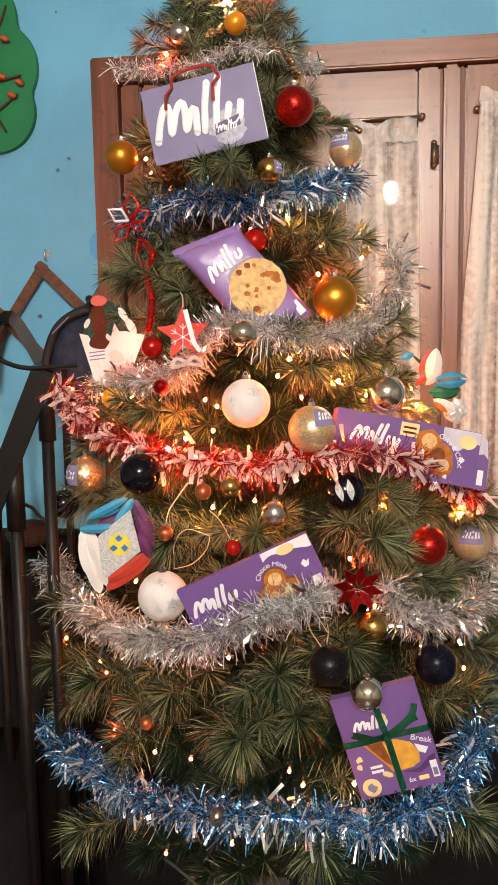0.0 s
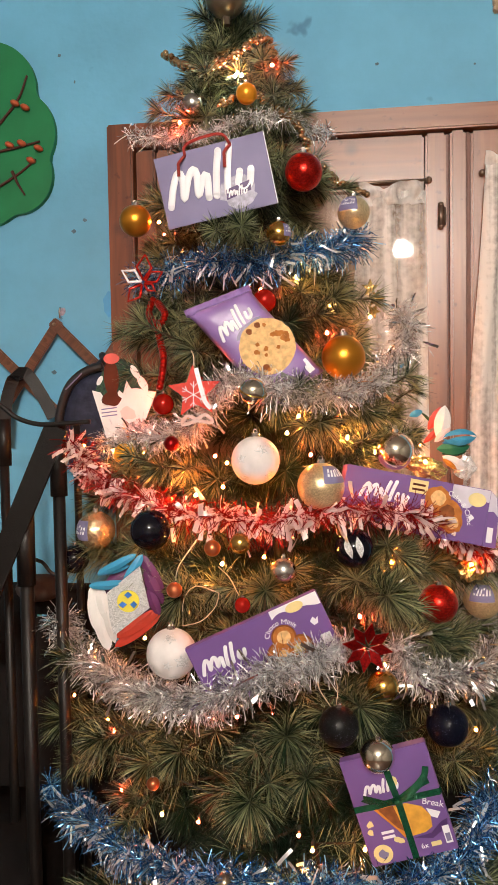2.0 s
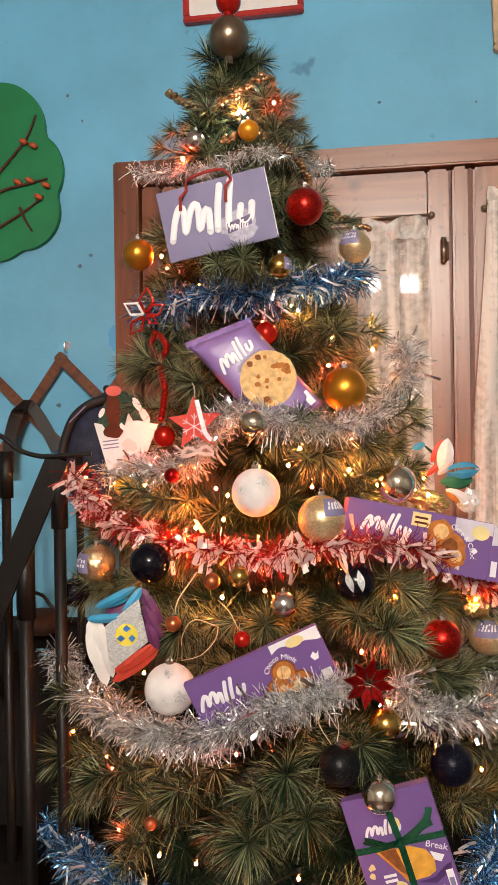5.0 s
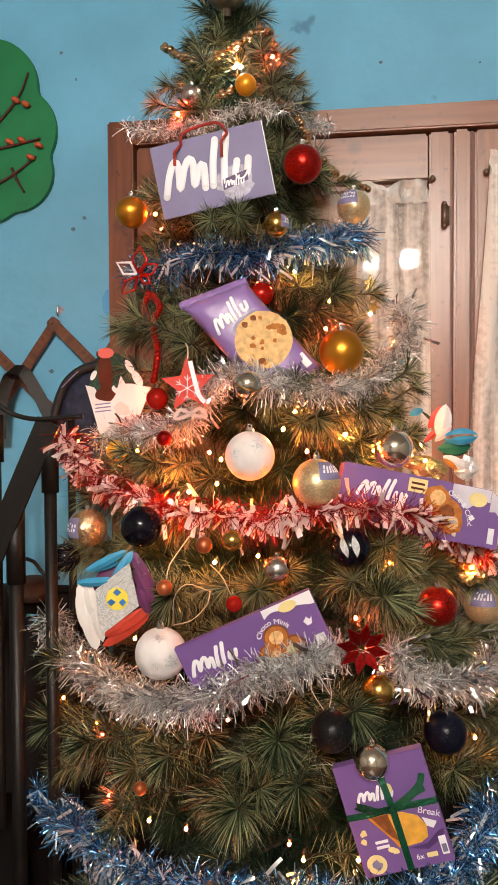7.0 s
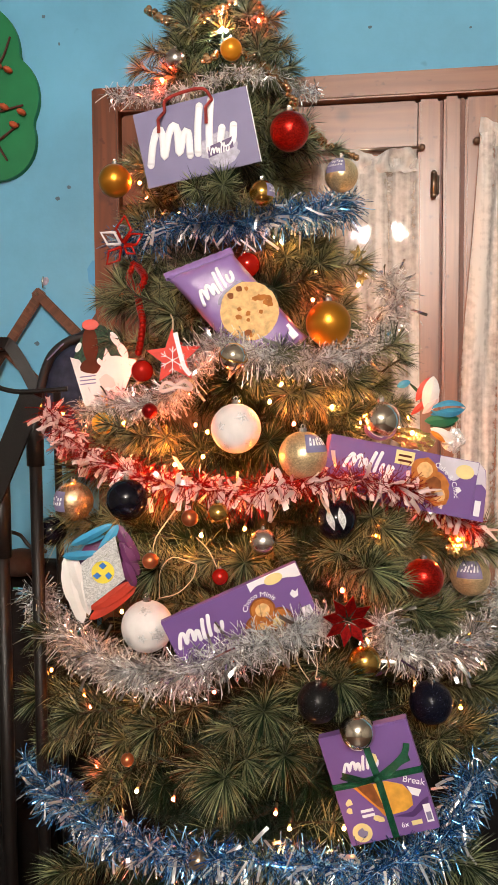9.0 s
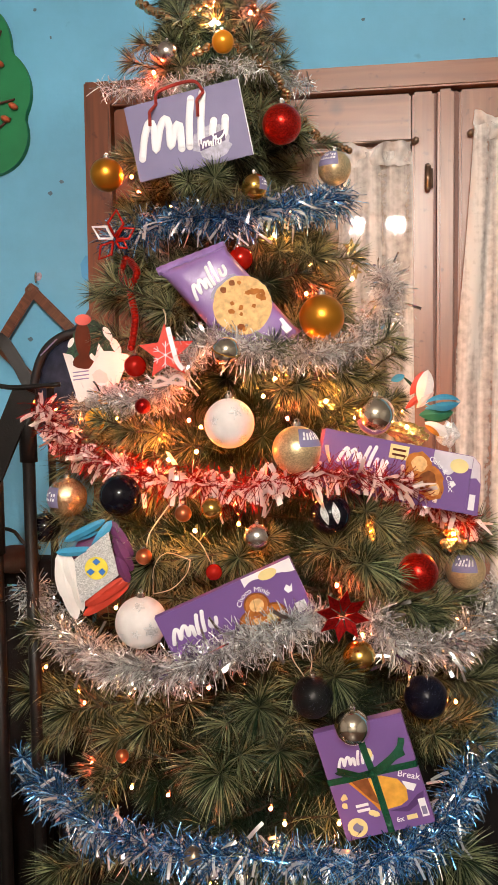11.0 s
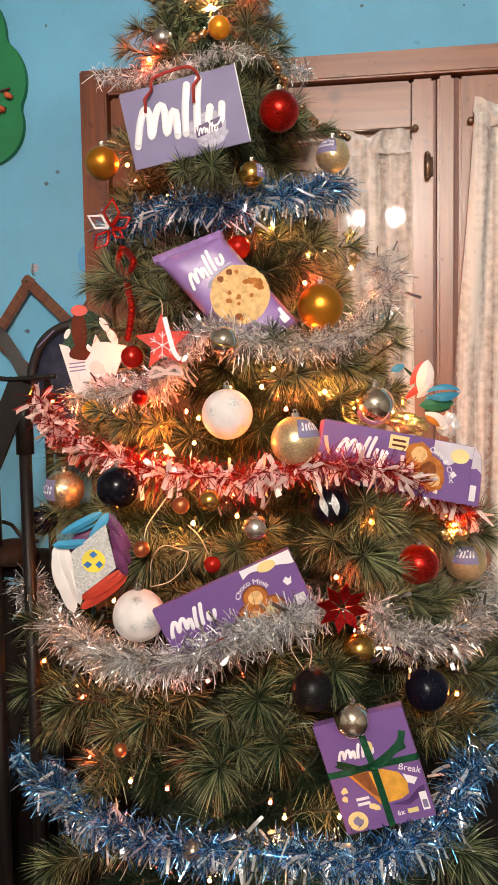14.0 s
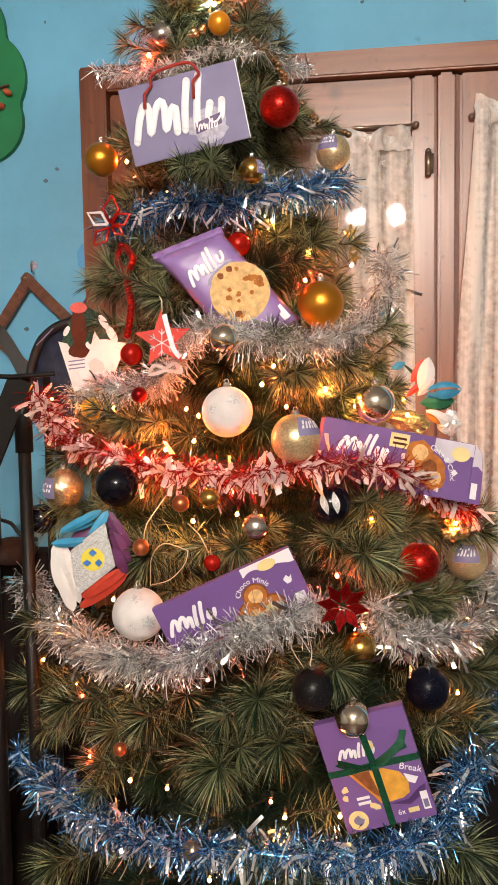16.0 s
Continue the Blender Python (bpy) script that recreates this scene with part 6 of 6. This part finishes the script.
for k in range(8):
    a = k * math.pi / 4
    bm = slab(bmesh.new(), [(0, 5 * U), (9 * U, 22 * U), (0, 42 * U), (-9 * U, 22 * U)], 0.002, -0.001)
    o = part("ray", bm, "red_dark", sf)
    o.matrix_basis = Euler((radians(10), math.degrees(a) * math.pi / 180, 0)).to_matrix().to_4x4()
for k, (px, rr) in enumerate((((0.157, 1.350, 1.647), 17), ((0.168, 1.350, 1.626), 18), ((0.163, 1.340, 1.603), 14))):
    U = 0.000993
    e = empty("gold_star", hang(px, 12 * k, 0, 20), "small gold glitter star at the tree's edge", "star ornament", "gold stars")
    part("star", slab(bmesh.new(), [((rr if q % 2 == 0 else rr * 0.42) * U * math.sin(q * math.pi / 5), (rr if q % 2 == 0 else rr * 0.42) * U * math.cos(q * math.pi / 5)) for q in range(10)], 0.002, -0.002), "gold_foil", e)


# paper star with a silver kite card
U = 0.000936
ps = empty("paper_ornament", hang((-0.239, 1.085, 1.122), 0, 0, 10), "folded blue, white, red and violet paper ornament with silver card", "paper ornament")
plate("kite_card", [(23 * U, 62 * U), (38 * U, -11 * U), (-24 * U, -58 * U), (-31 * U, -26 * U), (-34 * U, 17 * U)], ps, "silver_card", -0.022, 0.0015, "silver glitter kite-shaped card")
ds = plate("disc", disc_pts(2 * U, 2 * U, 19 * U, 24), ps, "yellow_print", -0.0242, 0.0008, "yellow disc")
for k in range(3):
    a = radians(90 - 120 * k)
    plate("disc_mark", disc_pts((2 + 11 * math.cos(a)) * U, (2 + 11 * math.sin(a)) * U, 6.5 * U, 4, 1, 0.15, k), ds, "blue_print", -0.0254, 0.0006, "blue mark")


def crumpled(owner, rx, rz, cx, cz, m, label, seed):
    """A loosely crumpled wad of paper."""
    bm = bmesh.new()
    bmesh.ops.create_icosphere(bm, subdivisions=3, radius=1.0)
    for v in bm.verts:
        k = 1 + 0.55 * noise.noise(v.co * 2.3 + Vector((seed, 0, 0)))
        v.co = Vector((v.co.x * rx * k + cx, v.co.y * 0.012 * k + 0.004, v.co.z * rz * k + cz))
    part("paper_core", bm, m, owner, label)


def strip(e, p0, p1, width, bow, m, label, y0=0.0, slot=False, blunt=0.7):
    """A bent leaf of stiff paper from p0 to p1, pointed at both ends; with a slot it splits into two ribs."""
    d = Vector((p1[0] - p0[0], p1[1] - p0[1]))
    nx, nz = -d.y / d.length, d.x / d.length
    for lo, hi in (((-1.0, -0.35), (0.35, 1.0)) if slot else ((-1.0, 1.0),)):
        vs, fs = [], []
        for i in range(13):
            t = i / 12
            wd = width * (math.sin(math.pi * t) ** blunt * 0.5 + 0.01)
            for q in (lo, (lo + hi) / 2, hi):
                for th in (0.0, 0.0009):
                    y = y0 - bow * math.sin(math.pi * t) * (1 - 0.5 * q * q) + th
                    vs.append(((p0[0] + d.x * t + nx * wd * q) * U, y, (p0[1] + d.y * t + nz * wd * q) * U))
        for i in range(12):
            b = 6 * i
            for p, q in ((0, 2), (2, 4), (4, 5), (5, 3), (3, 1), (1, 0)):
                fs.append((b + p, b + q, b + 6 + q, b + 6 + p))
        raw("paper_strip", vs, fs, m, e, label)


for p0, p1, wd, bow, m, label, y0 in (
        ((-66, 28), (2, 32), 15, 0.012, "blue_paper", "bright blue paper strip", -0.016), ((-8, 24), (27, 80), 17, 0.006, "blue_paper", "bright blue paper strip", -0.014),
        ((-54, 44), (16, 79), 15, 0.010, "blue_paper", "bright blue paper strip", -0.004), ((-40, 44), (2, 58), 9, 0.006, "blue_paper", "bright blue paper strip", 0.002),
        ((-64, 26), (-36, -90), 27, 0.010, "paper", "white paper strip", -0.004), ((-50, 26), (-32, -40), 22, 0.012, "paper", "white paper strip", -0.010),
        ((-40, 4), (-24, -74), 17, 0.012, "paper", "white paper strip", -0.012), ((-68, 6), (-58, -56), 16, 0.006, "paper", "white paper strip", 0.004),
        ((54, -18), (-24, -64), 21, 0.012, "red_paper", "red paper strip", -0.012), ((54, -30), (-26, -84), 19, 0.010, "red_paper", "red paper strip", -0.002), ((44, -16), (0, -48), 11, 0.010, "red_paper", "red paper strip", -0.018),
        ((24, 78), (60, 14), 20, 0.010, "violet_paper", "violet paper strip", -0.006), ((30, 52), (60, -8), 20, 0.012, "violet_paper", "violet paper strip", -0.010), ((36, 22), (54, -26), 17, 0.012, "violet_paper", "violet paper strip", -0.014)):
    strip(ps, p0, p1, wd, bow, m, label, y0, False, 0.4)
bm = ball(bmesh.new(), (0, 0, 0), 1.0, 20, 12)
for v in bm.verts:
    v.co = Vector((v.co.x * 44 * U - 4 * U, 0.018 + v.co.y * 0.014, v.co.z * 54 * U))
part("paper_core", bm, "violet_paper", ps, "dark inside of the paper ball", True)

# second paper ornament by the door
U = 0.00094
pw = empty("paper_ornament", hang((0.309, 1.360, 1.358), 0, 0, 8), "folded red, white, blue and green paper ornament", "paper ornament")
for p0, p1, wd, bow, m, label, y0, slot in (
        ((-50, 26), (-24, 72), 18, 0.006, "red_paper", "red paper strip", 0.006, False), ((-32, 8), (-18, 74), 32, 0.014, "paper", "white paper strip", -0.002, False),
        ((-60, 0), (-28, 30), 12, 0.006, "red_paper", "red paper strip", 0.002, False), ((-40, 2), (-8, 34), 16, 0.008, "pink_paper", "pale pink paper strip", -0.006, False),
        ((-26, 10), (42, 13), 32, 0.016, "blue_paper", "blue paper strip", -0.010, True), ((-24, 0), (40, 10), 14, 0.012, "blue_paper", "blue paper strip", -0.002, False),
        ((-34, -12), (32, -8), 26, 0.012, "green_paper", "green paper strip", 0.002, False), ((-24, -22), (26, -18), 14, 0.008, "green_card", "dark green paper strip", 0.004, False),
        ((-24, -26), (22, -52), 22, 0.010, "paper", "white paper strip", -0.004, False), ((-26, -30), (2, -52), 10, 0.006, "orange_print", "orange paper strip", -0.012, False),
        ((-88, 54), (-62, 64), 14, 0.004, "blue_paper", "blue paper strip", 0.0, False), ((-64, 62), (-30, 30), 6, 0.004, "green_card", "dark green paper strip", 0.008, False)):
    strip(pw, p0, p1, wd, bow, m, label, y0, slot)
crumpled(pw, 19 * U, 21 * U, 24 * U, -50 * U, "silver_card", "crumpled silver foil", 9.0)

# sweets in gold foil
for loc, rx, rz, tilt, seed in (((0.252, 1.270, 1.318), 0.034, 0.018, 12, 3.0), ((0.340, 1.345, 1.122), 0.022, 0.020, 0, 6.0)):
    gs = empty("foil_sweet", hang(loc, tilt, 0, 8), "crumpled gold foil sweet shining among the needles", "sweet", "gold foil sweets")
    crumpled(gs, rx, rz, 0, 0, "gold_foil", "", seed)

# string loops of baubles
for q in ([(-0.147, 1.074, 1.082), (-0.146, 1.079, 1.123), (-0.127, 1.084, 1.145), (-0.089, 1.082, 1.135)], [(-0.147, 1.074, 1.082), (-0.113, 1.061, 1.095), (-0.091, 1.068, 1.118), (-0.089, 1.082, 1.135)],
          [(0.090, 1.034, 0.974), (0.073, 1.032, 1.002), (0.066, 1.044, 1.027)], [(0.097, 1.035, 0.973), (0.101, 1.038, 0.997), (0.096, 1.049, 1.018)],
          [(-0.055, 1.072, 1.134), (-0.071, 1.081, 1.160), (-0.091, 1.093, 1.175)]):
    cord("hanging_string", q, 0.0008, "string", "pale string loop holding a bauble", "string")

# ---- ceiling lamp, behind the viewer ----
lamp = empty("ceiling_lamp", pose(*(0.276, -1.900, 2.443)), "brass ceiling lamp with two frosted glass globes", "ceiling lamp")
DROP = 2.75 - 2.443
part("rod", tube(bmesh.new(), [(0, 0, 0.14), (0, 0, DROP)], 0.01, 10), "brass", lamp)
part("canopy", tube(bmesh.new(), [(0, 0, DROP - 0.03), (0, 0, DROP)], 0.06, 20), "brass", lamp)
for s in (-1, 1):
    part("arm", tube(bmesh.new(), [(0, 0, 0.14), (s * 0.13, 0, 0.12), (s * 0.13, 0, 0.07)], 0.008, 8), "brass", lamp)
    part("globe", ball(bmesh.new(), (s * 0.13, 0, 0), 0.062, 24, 16), "globe", lamp, "glowing frosted globe", True)
